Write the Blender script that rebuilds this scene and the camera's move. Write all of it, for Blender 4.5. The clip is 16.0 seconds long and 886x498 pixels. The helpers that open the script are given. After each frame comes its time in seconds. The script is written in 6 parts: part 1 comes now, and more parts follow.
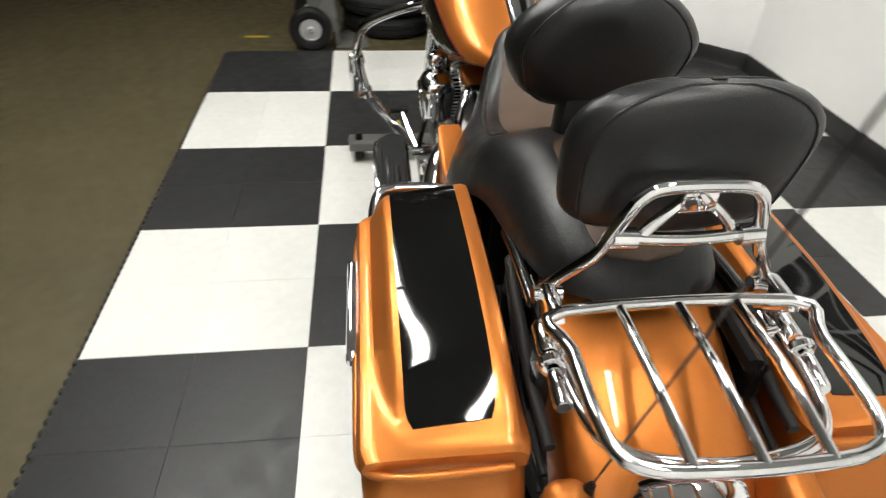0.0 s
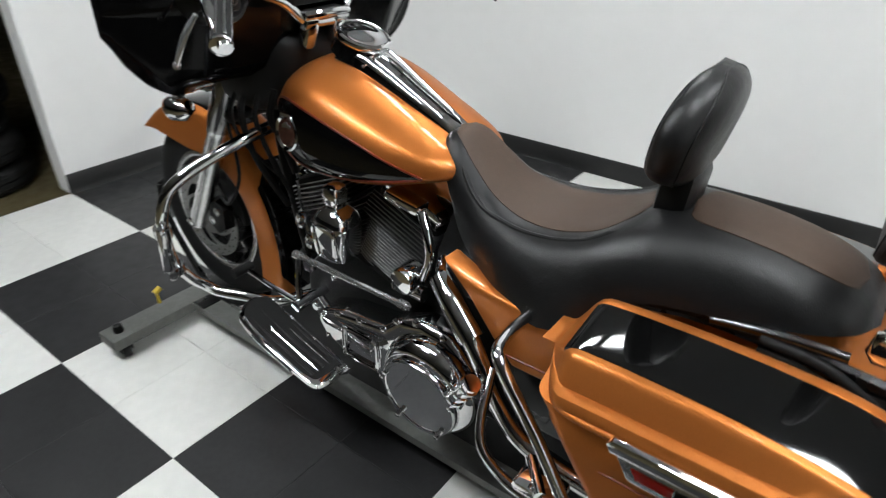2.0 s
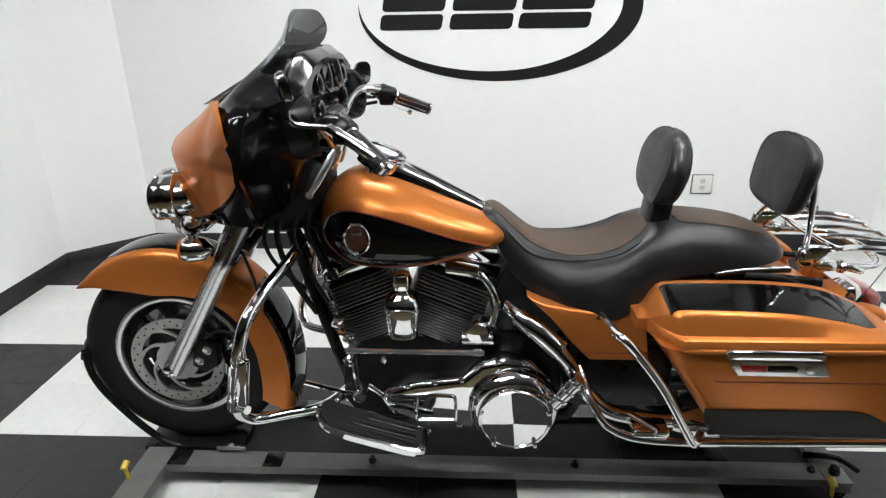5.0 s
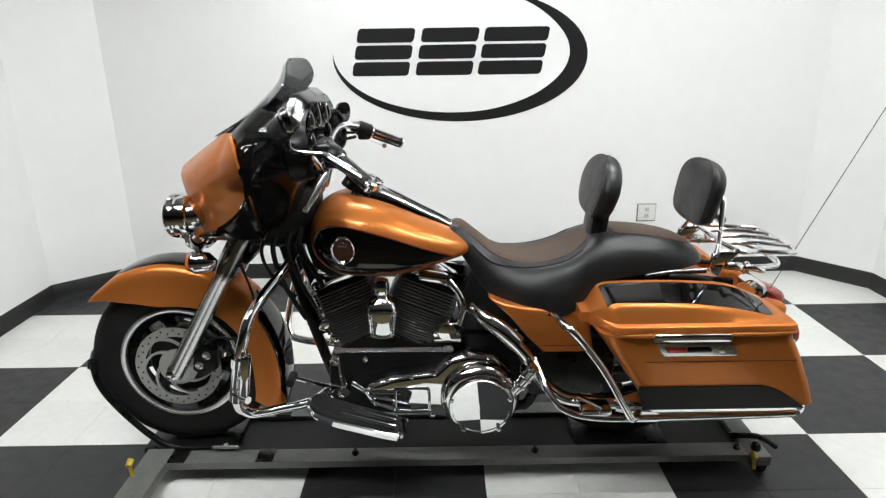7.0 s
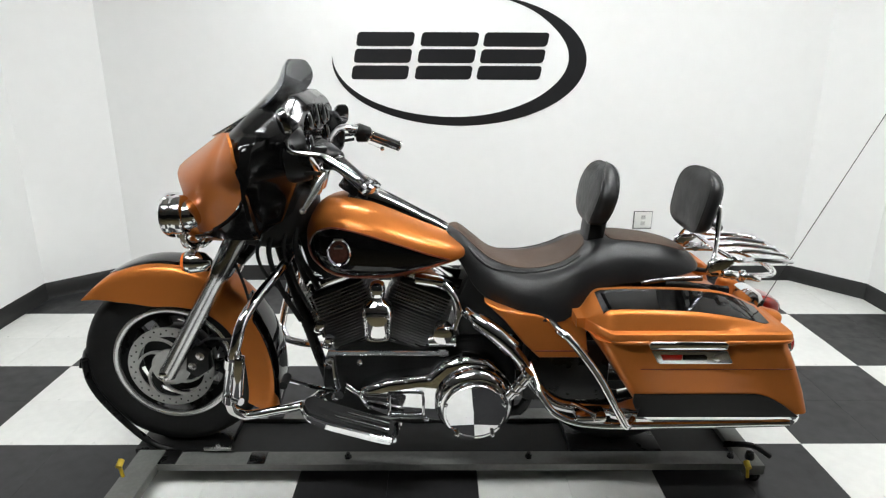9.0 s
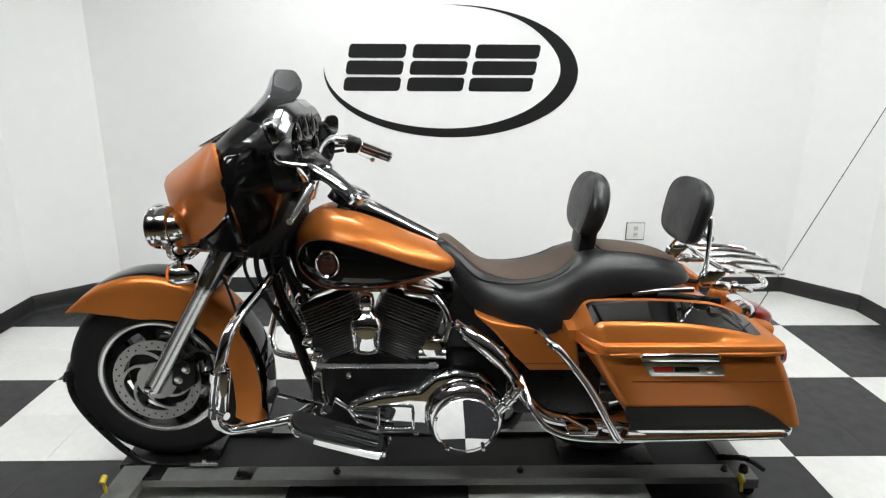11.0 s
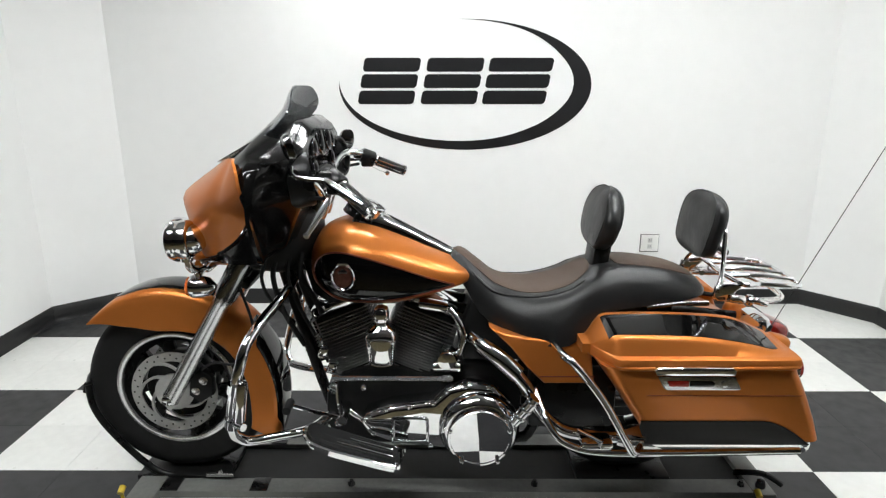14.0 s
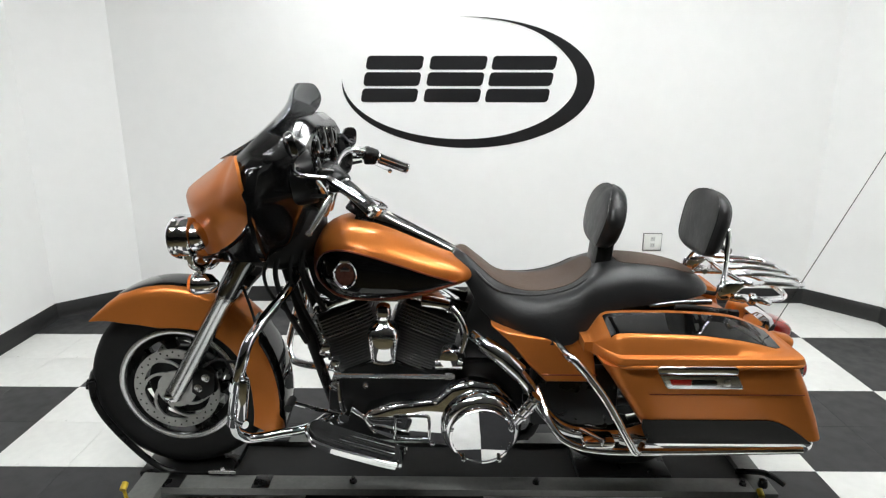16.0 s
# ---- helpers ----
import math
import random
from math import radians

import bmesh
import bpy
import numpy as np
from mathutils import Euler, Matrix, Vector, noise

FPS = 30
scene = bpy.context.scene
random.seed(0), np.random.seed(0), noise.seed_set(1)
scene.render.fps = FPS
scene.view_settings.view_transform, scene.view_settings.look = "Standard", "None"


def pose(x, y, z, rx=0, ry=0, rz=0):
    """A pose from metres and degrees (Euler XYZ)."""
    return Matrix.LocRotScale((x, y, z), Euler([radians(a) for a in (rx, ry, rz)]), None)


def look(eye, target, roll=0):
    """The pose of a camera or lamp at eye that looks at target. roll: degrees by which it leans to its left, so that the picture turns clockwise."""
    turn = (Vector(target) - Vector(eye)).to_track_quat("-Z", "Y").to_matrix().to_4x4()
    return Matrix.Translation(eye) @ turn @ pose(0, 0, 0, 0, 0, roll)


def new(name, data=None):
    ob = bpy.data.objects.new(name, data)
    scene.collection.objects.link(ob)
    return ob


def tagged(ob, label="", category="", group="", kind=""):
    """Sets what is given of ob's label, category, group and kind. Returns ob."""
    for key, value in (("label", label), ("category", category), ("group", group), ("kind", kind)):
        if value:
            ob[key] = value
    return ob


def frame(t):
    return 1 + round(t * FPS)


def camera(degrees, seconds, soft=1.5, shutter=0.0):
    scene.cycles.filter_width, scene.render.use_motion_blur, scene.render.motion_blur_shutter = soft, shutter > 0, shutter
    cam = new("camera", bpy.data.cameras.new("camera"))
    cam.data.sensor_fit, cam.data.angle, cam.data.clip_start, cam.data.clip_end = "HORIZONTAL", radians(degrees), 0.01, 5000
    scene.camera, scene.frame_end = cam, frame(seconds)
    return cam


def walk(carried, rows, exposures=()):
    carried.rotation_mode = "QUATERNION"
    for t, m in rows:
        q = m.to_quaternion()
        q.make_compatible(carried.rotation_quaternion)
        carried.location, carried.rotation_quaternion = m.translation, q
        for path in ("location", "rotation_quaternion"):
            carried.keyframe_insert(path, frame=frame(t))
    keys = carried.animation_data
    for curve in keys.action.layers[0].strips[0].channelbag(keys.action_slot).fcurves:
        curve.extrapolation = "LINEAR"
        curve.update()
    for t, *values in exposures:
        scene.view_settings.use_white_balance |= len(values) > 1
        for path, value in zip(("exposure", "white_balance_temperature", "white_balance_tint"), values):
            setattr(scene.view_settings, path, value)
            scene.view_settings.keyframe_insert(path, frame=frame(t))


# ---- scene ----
cam = camera(70.9, 16.0, soft=1.25, shutter=0.35)
PATH = [
    (0, (3.348, 0.2125, 1.374), (1.695, 0.4385, 0.140), 2.45),
    (0.3, (3.304, 0.042, 1.351), (1.646, 0.597, 0.140), 3.0),
    (0.5, (3.280, -0.067, 1.374), (1.652, 0.650, 0.147), 0.2),
    (0.7, (3.255, -0.163, 1.417), (1.704, 0.666, 0.163), 1.0),
    (1, (3.102, -0.240, 1.369), (1.597, 0.731, 0.161), 0.6),
    (1.2, (2.986, -0.277, 1.354), (1.540, 0.799, 0.162), 1.3),
    (1.5, (2.846, -0.359, 1.386), (1.437, 0.831, 0.259), 2.2),
    (1.8, (2.740, -0.456, 1.385), (1.455, 0.897, 0.297), 1.7),
    (2, (2.650, -0.508, 1.398), (1.525, 0.977, 0.305), 0.4),
    (2.2, (2.558, -0.570, 1.403), (1.588, 0.990, 0.268), 0.3),
    (2.5, (2.452, -0.595, 1.401), (1.542, 1.029, 0.306), 1.3),
    (2.7, (2.354, -0.659, 1.410), (1.537, 1.049, 0.372), 1.5),
    (3, (2.199, -0.706, 1.410), (1.432, 1.051, 0.417), -1.1),
    (3.3, (2.101, -0.748, 1.413), (1.451, 1.078, 0.462), 0.3),
    (3.5, (2.012, -0.832, 1.454), (1.567, 1.079, 0.550), -0.4),
    (3.7, (1.950, -0.897, 1.448), (1.673, 1.040, 0.534), -0.8),
    (4, (1.889, -0.972, 1.475), (1.628, 0.960, 0.545), -0.3),
    (4.2, (1.809, -1.007, 1.501), (1.631, 0.985, 0.683), 0.8),
    (4.5, (1.828, -1.065, 1.494), (1.646, 0.935, 0.699), -2.1),
    (4.7, (1.840, -1.110, 1.484), (1.691, 0.891, 0.687), -1.6),
    (7, (1.830, -1.495, 1.494), (1.835, 0.563, 0.836), -0.8),
    (7.5, (1.828, -1.494, 1.491), (1.854, 0.569, 0.850), 0.4),
    (8, (1.827, -1.497, 1.493), (1.845, 0.566, 0.849), 0.3),
    (10.5, (1.834, -1.476, 1.482), (1.858, 0.593, 0.864), 0.1),
    (11, (1.844, -1.474, 1.482), (1.882, 0.599, 0.880), 0.3),
    (11.5, (1.845, -1.479, 1.481), (1.894, 0.595, 0.876), 0.0),
    (12, (1.846, -1.484, 1.485), (1.881, 0.595, 0.902), -0.2),
    (12.5, (1.845, -1.490, 1.488), (1.878, 0.585, 0.892), 0.2),
    (13, (1.847, -1.484, 1.486), (1.867, 0.592, 0.890), 0.1),
    (13.5, (1.842, -1.486, 1.494), (1.851, 0.595, 0.914), -0.9),
    (14, (1.839, -1.486, 1.495), (1.832, 0.598, 0.927), 0.0),
    (14.5, (1.841, -1.487, 1.498), (1.819, 0.597, 0.933), -0.2),
    (15, (1.846, -1.490, 1.498), (1.815, 0.594, 0.933), -0.1),
    (15.5, (1.837, -1.487, 1.495), (1.812, 0.596, 0.924), 0.0),
    (16, (1.840, -1.485, 1.493), (1.824, 0.597, 0.920), 0.1),
]
walk(cam, [(t, look(eye, target, roll)) for t, eye, target, roll in PATH],
     exposures=[(0, 0.04, 7030, 8), (0.5, 0.09, 6910, 8), (0.8, 0.03, 6830, 8), (1.2, -0.12, 6780, 8), (1.5, -0.21, 6680, 8), (2.0, -0.26, 6420, 8), (3.0, -0.27, 6310, 8), (3.6, -0.21, 6200, 8), (4.5, -0.05, 6440, 8), (7, 0, 6550, 8), (16, 0, 6550, 8)])

# ---- world, lights ----
world = bpy.data.worlds.new("world")
scene.world = world
world.use_nodes = True
world.node_tree.nodes["Background"].inputs[0].default_value = (0.010, 0.010, 0.010, 1)
world.node_tree.nodes["Background"].inputs[1].default_value = 1.0
scene.view_settings.exposure = 0.0
LAMP_POWER = 85.0

T = 0.6588          # side of one floor check
BY = 0.593          # centre plane of the motorcycle
WALL_Y, WALL_L, WALL_R = 2.58, -0.655, 4.58
CEIL = 3.0


# ---- materials ----
def material(name, color, rough=0.5, metal=0.0, spec=0.5, coat=0.0, noise_scale=0.0, vary=0.0, bump=0.0, bump_scale=200.0,
             rough_vary=0.0, per_object=0.0, flakes=0.0, emission=None, strength=0.0, transmission=0.0, alpha=1.0, ior=1.45, coat_rough=0.03, wrinkle=0.0):
    m = bpy.data.materials.new(name)
    m.use_nodes = True
    nt = m.node_tree
    b = nt.nodes["Principled BSDF"]
    b.inputs["Base Color"].default_value = (*color, 1)
    b.inputs["Roughness"].default_value = rough
    b.inputs["Metallic"].default_value = metal
    b.inputs["Specular IOR Level"].default_value = spec
    b.inputs["Coat Weight"].default_value = coat
    b.inputs["Coat Roughness"].default_value = coat_rough
    b.inputs["Transmission Weight"].default_value = transmission
    b.inputs["IOR"].default_value = ior
    b.inputs["Alpha"].default_value = alpha
    if emission:
        b.inputs["Emission Color"].default_value = (*emission, 1)
        b.inputs["Emission Strength"].default_value = strength
    co = nt.nodes.new("ShaderNodeTexCoord")

    def tex(scale, detail=5.0):
        n = nt.nodes.new("ShaderNodeTexNoise")
        n.inputs["Scale"].default_value = scale
        n.inputs["Detail"].default_value = detail
        nt.links.new(co.outputs["Object"], n.inputs["Vector"])
        return n

    value = None
    if vary:
        big, small = tex(noise_scale), tex(noise_scale * 9, 8)
        mix = nt.nodes.new("ShaderNodeMath")
        mix.operation = "ADD"
        nt.links.new(big.outputs["Fac"], mix.inputs[0])
        nt.links.new(small.outputs["Fac"], mix.inputs[1])
        mr = nt.nodes.new("ShaderNodeMapRange")
        mr.inputs["From Min"].default_value, mr.inputs["From Max"].default_value = 0.6, 1.4
        mr.inputs["To Min"].default_value, mr.inputs["To Max"].default_value = 1 - vary, 1 + vary
        nt.links.new(mix.outputs[0], mr.inputs["Value"])
        value = mr.outputs["Result"]
    if per_object:
        oi = nt.nodes.new("ShaderNodeObjectInfo")
        mr2 = nt.nodes.new("ShaderNodeMapRange")
        mr2.inputs["To Min"].default_value, mr2.inputs["To Max"].default_value = 1 - per_object, 1 + per_object
        nt.links.new(oi.outputs["Random"], mr2.inputs["Value"])
        if value is None:
            value = mr2.outputs["Result"]
        else:
            mu = nt.nodes.new("ShaderNodeMath")
            mu.operation = "MULTIPLY"
            nt.links.new(value, mu.inputs[0])
            nt.links.new(mr2.outputs["Result"], mu.inputs[1])
            value = mu.outputs[0]
    if value is not None:
        hs = nt.nodes.new("ShaderNodeHueSaturation")
        hs.inputs["Color"].default_value = (*color, 1)
        nt.links.new(value, hs.inputs["Value"])
        nt.links.new(hs.outputs["Color"], b.inputs["Base Color"])
    if rough_vary:
        rn = tex(14.0)
        mr3 = nt.nodes.new("ShaderNodeMapRange")
        mr3.inputs["From Min"].default_value, mr3.inputs["From Max"].default_value = 0.3, 0.7
        mr3.inputs["To Min"].default_value, mr3.inputs["To Max"].default_value = max(0.01, rough - rough_vary), rough + rough_vary
        nt.links.new(rn.outputs["Fac"], mr3.inputs["Value"])
        nt.links.new(mr3.outputs["Result"], b.inputs["Roughness"])
    if bump:
        bn = tex(bump_scale, 3)
        bp = nt.nodes.new("ShaderNodeBump")
        bp.inputs["Strength"].default_value = bump
        bp.inputs["Distance"].default_value = 0.002
        nt.links.new(bn.outputs["Fac"], bp.inputs["Height"])
        nt.links.new(bp.outputs["Normal"], b.inputs["Normal"])
    if wrinkle:
        wn = tex(28.0, 4)
        wb = nt.nodes.new("ShaderNodeBump")
        wb.inputs["Strength"].default_value = wrinkle
        wb.inputs["Distance"].default_value = 0.006
        nt.links.new(wn.outputs["Fac"], wb.inputs["Height"])
        nt.links.new(wb.outputs["Normal"], bp.inputs["Normal"])
    if flakes:
        fn = tex(1400.0, 0)
        bp = nt.nodes.new("ShaderNodeBump")
        bp.inputs["Strength"].default_value = flakes
        bp.inputs["Distance"].default_value = 0.0005
        nt.links.new(fn.outputs["Fac"], bp.inputs["Height"])
        nt.links.new(bp.outputs["Normal"], b.inputs["Normal"])
    return m


M_WALL = material("white_wall_paint", (0.86, 0.86, 0.85), 0.55, noise_scale=1.3, vary=0.02, bump=0.08, bump_scale=160)
M_BASE = material("black_rubber_base", (0.016, 0.016, 0.016), 0.42, noise_scale=5, vary=0.2)
M_TILE_W = material("white_vinyl", (0.68, 0.68, 0.655), 0.30, noise_scale=2.6, vary=0.075, rough_vary=0.03, per_object=0.02, bump=0.004, bump_scale=30)
M_TILE_B = material("black_vinyl", (0.024, 0.024, 0.025), 0.42, spec=0.34, noise_scale=6, vary=0.22, rough_vary=0.1, per_object=0.1, bump=0.08, bump_scale=90)
M_CONCRETE = material("brown_concrete", (0.074, 0.060, 0.030), 0.5, noise_scale=2.0, vary=0.25, rough_vary=0.15, bump=0.15, bump_scale=40)
M_CEILING = material("ceiling_paint", (0.36, 0.36, 0.36), 0.8, noise_scale=2, vary=0.03)
M_DARK_WALL = material("workshop_wall", (0.05, 0.05, 0.05), 0.8, noise_scale=1, vary=0.2)
M_DIFFUSER = material("lamp_diffuser", (0.9, 0.9, 0.9), 0.4, emission=(0.965, 0.985, 1.0), strength=LAMP_POWER)
M_LAMP_FRAME = material("lamp_frame", (0.7, 0.7, 0.7), 0.4)
M_COPPER = material("copper_metallic_paint", (0.49, 0.158, 0.036), 0.34, metal=0.55, spec=0.25, coat=0.28, coat_rough=0.03, flakes=0.12, noise_scale=300, vary=0.06)
for node in M_COPPER.node_tree.nodes:
    if node.type == "BSDF_PRINCIPLED":
        node.inputs["Specular Tint"].default_value = (0.62, 0.34, 0.18, 1.0)
M_GLOSS = material("black_gloss_paint", (0.003, 0.003, 0.003), 0.045, spec=0.42, coat=0.15, noise_scale=200, vary=0.2)
M_CHROME = material("chrome", (0.80, 0.80, 0.81), 0.045, metal=1.0, noise_scale=20, vary=0.04, rough_vary=0.02)
M_ALU = material("brushed_aluminium", (0.66, 0.66, 0.66), 0.24, metal=1.0, noise_scale=40, vary=0.1)
M_LEATHER = material("black_leather", (0.0080, 0.0080, 0.0084), 0.37, spec=0.42, noise_scale=12, vary=0.2, bump=0.25, bump_scale=420, wrinkle=0.22, rough_vary=0.08)
M_SUEDE = material("brown_suede", (0.064, 0.038, 0.0245), 0.60, noise_scale=15, vary=0.15, bump=0.3, bump_scale=600)
M_RUBBER = material("black_rubber", (0.008, 0.008, 0.008), 0.6, spec=0.3, noise_scale=25, vary=0.25, bump=0.15, bump_scale=200)
M_BLACK = material("satin_black_metal", (0.004, 0.004, 0.004), 0.32, spec=0.35, noise_scale=25, vary=0.25, rough_vary=0.1)
M_WRINKLE = material("wrinkle_black", (0.005, 0.005, 0.005), 0.45, spec=0.3, noise_scale=30, vary=0.2, bump=0.3, bump_scale=500)
M_RED = material("red_lens", (0.26, 0.010, 0.006), 0.10, spec=0.6, coat=0.6, noise_scale=80, vary=0.15)
M_AMBER = material("amber_lens", (0.75, 0.16, 0.03), 0.12, coat=0.6, noise_scale=80, vary=0.1)
M_STRIPE = material("dark_red_pinstripe", (0.16, 0.025, 0.012), 0.3, coat=0.8)
M_SMOKE = material("smoked_acrylic", (0.045, 0.05, 0.06), 0.05, alpha=0.74, coat=0.2)
M_CLEAR = material("lamp_glass", (0.9, 0.9, 0.9), 0.02, transmission=1.0)
M_STEEL = material("grey_painted_steel", (0.125, 0.128, 0.118), 0.42, metal=0.2, noise_scale=8, vary=0.18, rough_vary=0.12, bump=0.1, bump_scale=80)
M_YELLOW = material("yellow_plastic", (0.55, 0.40, 0.03), 0.4, noise_scale=30, vary=0.1)
M_INK = material("black_vinyl_decal", (0.012, 0.012, 0.013), 0.32, noise_scale=8, vary=0.15)
M_PLATE = material("white_plastic", (0.76, 0.76, 0.73), 0.35, noise_scale=30, vary=0.03)
M_FIN = material("dark_machined_fins", (0.20, 0.20, 0.20), 0.30, metal=0.9, noise_scale=40, vary=0.15)
M_MIRROR = material("mirror_chrome", (0.82, 0.82, 0.83), 0.02, metal=1.0, noise_scale=15, vary=0.02)
M_GREY_PALE = material("pale_grey_plastic", (0.55, 0.55, 0.53), 0.4, noise_scale=30, vary=0.04)
M_STEEL_PALE = material("pale_painted_steel", (0.42, 0.42, 0.42), 0.4, metal=0.3, noise_scale=20, vary=0.12)
M_INNER = material("gloss_black_plastic", (0.003, 0.003, 0.003), 0.10, spec=0.20, noise_scale=40, vary=0.2, rough_vary=0.04)
M_ENAMEL = material("dark_enamel", (0.07, 0.030, 0.022), 0.2, coat=0.6, noise_scale=90, vary=0.4)
M_RIMLIP = material("machined_rim", (0.72, 0.72, 0.72), 0.22, metal=0.9, noise_scale=60, vary=0.06)
M_BAND = material("satin_black_paint", (0.006, 0.0055, 0.005), 0.38, spec=0.25, noise_scale=120, vary=0.2)
M_DARKCHROME = material("dark_chrome", (0.22, 0.22, 0.22), 0.16, metal=1.0, noise_scale=20, vary=0.08)
M_DISC = material("ground_steel_disc", (0.40, 0.40, 0.39), 0.34, metal=0.9, noise_scale=60, vary=0.12)
M_GREY = material("grey_plastic", (0.12, 0.12, 0.12), 0.5, noise_scale=30, vary=0.1)


# ---- mesh helpers ----
def crs(pts, n=8, closed=False):
    """Catmull-Rom points through pts, n to a span."""
    P = [Vector(p) for p in pts]
    k = len(P)
    out = []
    spans = k if closed else k - 1
    for i in range(spans):
        if closed:
            a, b, c, d = P[(i - 1) % k], P[i], P[(i + 1) % k], P[(i + 2) % k]
        else:
            a, b, c, d = P[max(i - 1, 0)], P[i], P[i + 1], P[min(i + 2, k - 1)]
        for j in range(n):
            t = j / n
            out.append(0.5 * ((2 * b) + (c - a) * t + (2 * a - 5 * b + 4 * c - d) * t * t + (3 * b - a - 3 * c + d) * t ** 3))
    if not closed:
        out.append(P[-1])
    return out


def curve(table, x):
    """Smooth value at x of a small table of (x, value)."""
    if x <= table[0][0]:
        return table[0][1]
    for (x0, v0), (x1, v1) in zip(table, table[1:]):
        if x <= x1:
            i = table.index((x0, v0))
            m0 = (v1 - table[max(i - 1, 0)][1]) / max(x1 - table[max(i - 1, 0)][0], 1e-6)
            nx = table[min(i + 2, len(table) - 1)]
            m1 = (nx[1] - v0) / max(nx[0] - x0, 1e-6)
            h, t = x1 - x0, (x - x0) / (x1 - x0)
            return ((2 * t ** 3 - 3 * t * t + 1) * v0 + (t ** 3 - 2 * t * t + t) * h * m0
                    + (-2 * t ** 3 + 3 * t * t) * v1 + (t ** 3 - t * t) * h * m1)
    return table[-1][1]


def loft(bm, rings, closed=True, cap=True, wrap=False):
    vs = [[bm.verts.new(p) for p in r] for r in rings]
    n = len(rings[0])
    pairs = list(zip(vs, vs[1:])) + ([(vs[-1], vs[0])] if wrap else [])
    for a, b in pairs:
        for i in range(n if closed else n - 1):
            j = (i + 1) % n
            try:
                bm.faces.new((a[i], a[j], b[j], b[i]))
            except ValueError:
                pass
    if cap and closed and not wrap:
        bm.faces.new(list(reversed(vs[0])))
        bm.faces.new(vs[-1])
    return bm


def tube(bm, pts, r, seg=10, closed=False, smooth=0, cap=True):
    """A round bar along pts; r is one radius or one for each point."""
    P = crs(pts, smooth, closed) if smooth else [Vector(p) for p in pts]
    k = len(P)
    rs = [r] * k if not isinstance(r, (list, tuple)) else [r[min(int(i * len(r) / k), len(r) - 1)] for i in range(k)]
    tang = [((P[(i + 1) % k] if closed or i < k - 1 else P[i]) - (P[i - 1] if closed or i > 0 else P[i])).normalized() for i in range(k)]
    up = Vector((0, 0, 1)) if abs(tang[0].z) < 0.9 else Vector((1, 0, 0))
    nrm = (up - tang[0] * up.dot(tang[0])).normalized()
    rings = []
    for i in range(k):
        nrm = (nrm - tang[i] * nrm.dot(tang[i])).normalized()
        bi = tang[i].cross(nrm)
        rings.append([P[i] + (nrm * math.cos(a) + bi * math.sin(a)) * rs[i] for a in (2 * math.pi * j / seg for j in range(seg))])
    return loft(bm, rings, cap=cap, wrap=closed)


def lathe(bm, prof, m, seg=32, cap=True):
    """prof: (radius, height) along the local z of m."""
    rings = [[m @ Vector((r * math.cos(a), r * math.sin(a), h)) for a in (2 * math.pi * j / seg for j in range(seg))] for r, h in prof]
    return loft(bm, rings, cap=cap)


def aim(origin, direction):
    """A pose at origin whose z points along direction."""
    return Matrix.Translation(origin) @ Vector(direction).to_track_quat("Z", "Y").to_matrix().to_4x4()


def block(bm, c, s, bevel=0.0, rot=(0, 0, 0), seg=2):
    m = pose(*c, *rot) @ Matrix.Diagonal((*s, 1))
    made = bmesh.ops.create_cube(bm, size=1.0, matrix=m)
    if bevel:
        vs = set(made["verts"])
        es = [e for e in bm.edges if e.verts[0] in vs and e.verts[1] in vs]
        bmesh.ops.bevel(bm, geom=es, offset=bevel, segments=seg, affect="EDGES", profile=0.5, clamp_overlap=True)
    return bm


def slab(bm, outline, y0, y1, bevel=0.0, seg=2):
    """An (x, z) outline drawn out from y0 to y1."""
    front = [bm.verts.new((x, y0, z)) for x, z in outline]
    back = [bm.verts.new((x, y1, z)) for x, z in outline]
    n = len(outline)
    faces = [bm.faces.new(front), bm.faces.new(list(reversed(back)))]
    for i in range(n):
        j = (i + 1) % n
        faces.append(bm.faces.new((front[j], front[i], back[i], back[j])))
    bmesh.ops.recalc_face_normals(bm, faces=faces)
    if bevel:
        es = [e for e in faces[0].edges] + [e for e in faces[1].edges]
        bmesh.ops.bevel(bm, geom=es, offset=bevel, segments=seg, affect="EDGES", profile=0.5, clamp_overlap=True)
    return bm


def finish(bm, name, mat, smooth=True, angle=40):
    bmesh.ops.recalc_face_normals(bm, faces=bm.faces)
    me = bpy.data.meshes.new(name)
    bm.to_mesh(me)
    bm.free()
    me.materials.append(mat)
    if smooth:
        me.shade_smooth()
        me.set_sharp_from_angle(angle=radians(angle))
    return me


def thing(name, at, label, category, group="", kind=""):
    ob = new(name)
    ob.location = at
    ob.empty_display_size = 0.1
    return tagged(ob, label, category, group, kind)


def part(name, bm, mat, parent, label="", smooth=True, angle=40):
    """Links a bmesh, drawn in world metres, as one mesh object under a thing or a part."""
    ob = new(name, finish(bm, name, mat, smooth, angle))
    if parent:
        ob.parent = parent
        ob.matrix_parent_inverse = Matrix.Translation(-parent.location)
    return tagged(ob, label)


def solo(name, bm, mat, label, category, group="", kind="", smooth=True):
    return tagged(part(name, bm, mat, None, smooth=smooth), label, category, group, kind)


def new_bm():
    return bmesh.new()


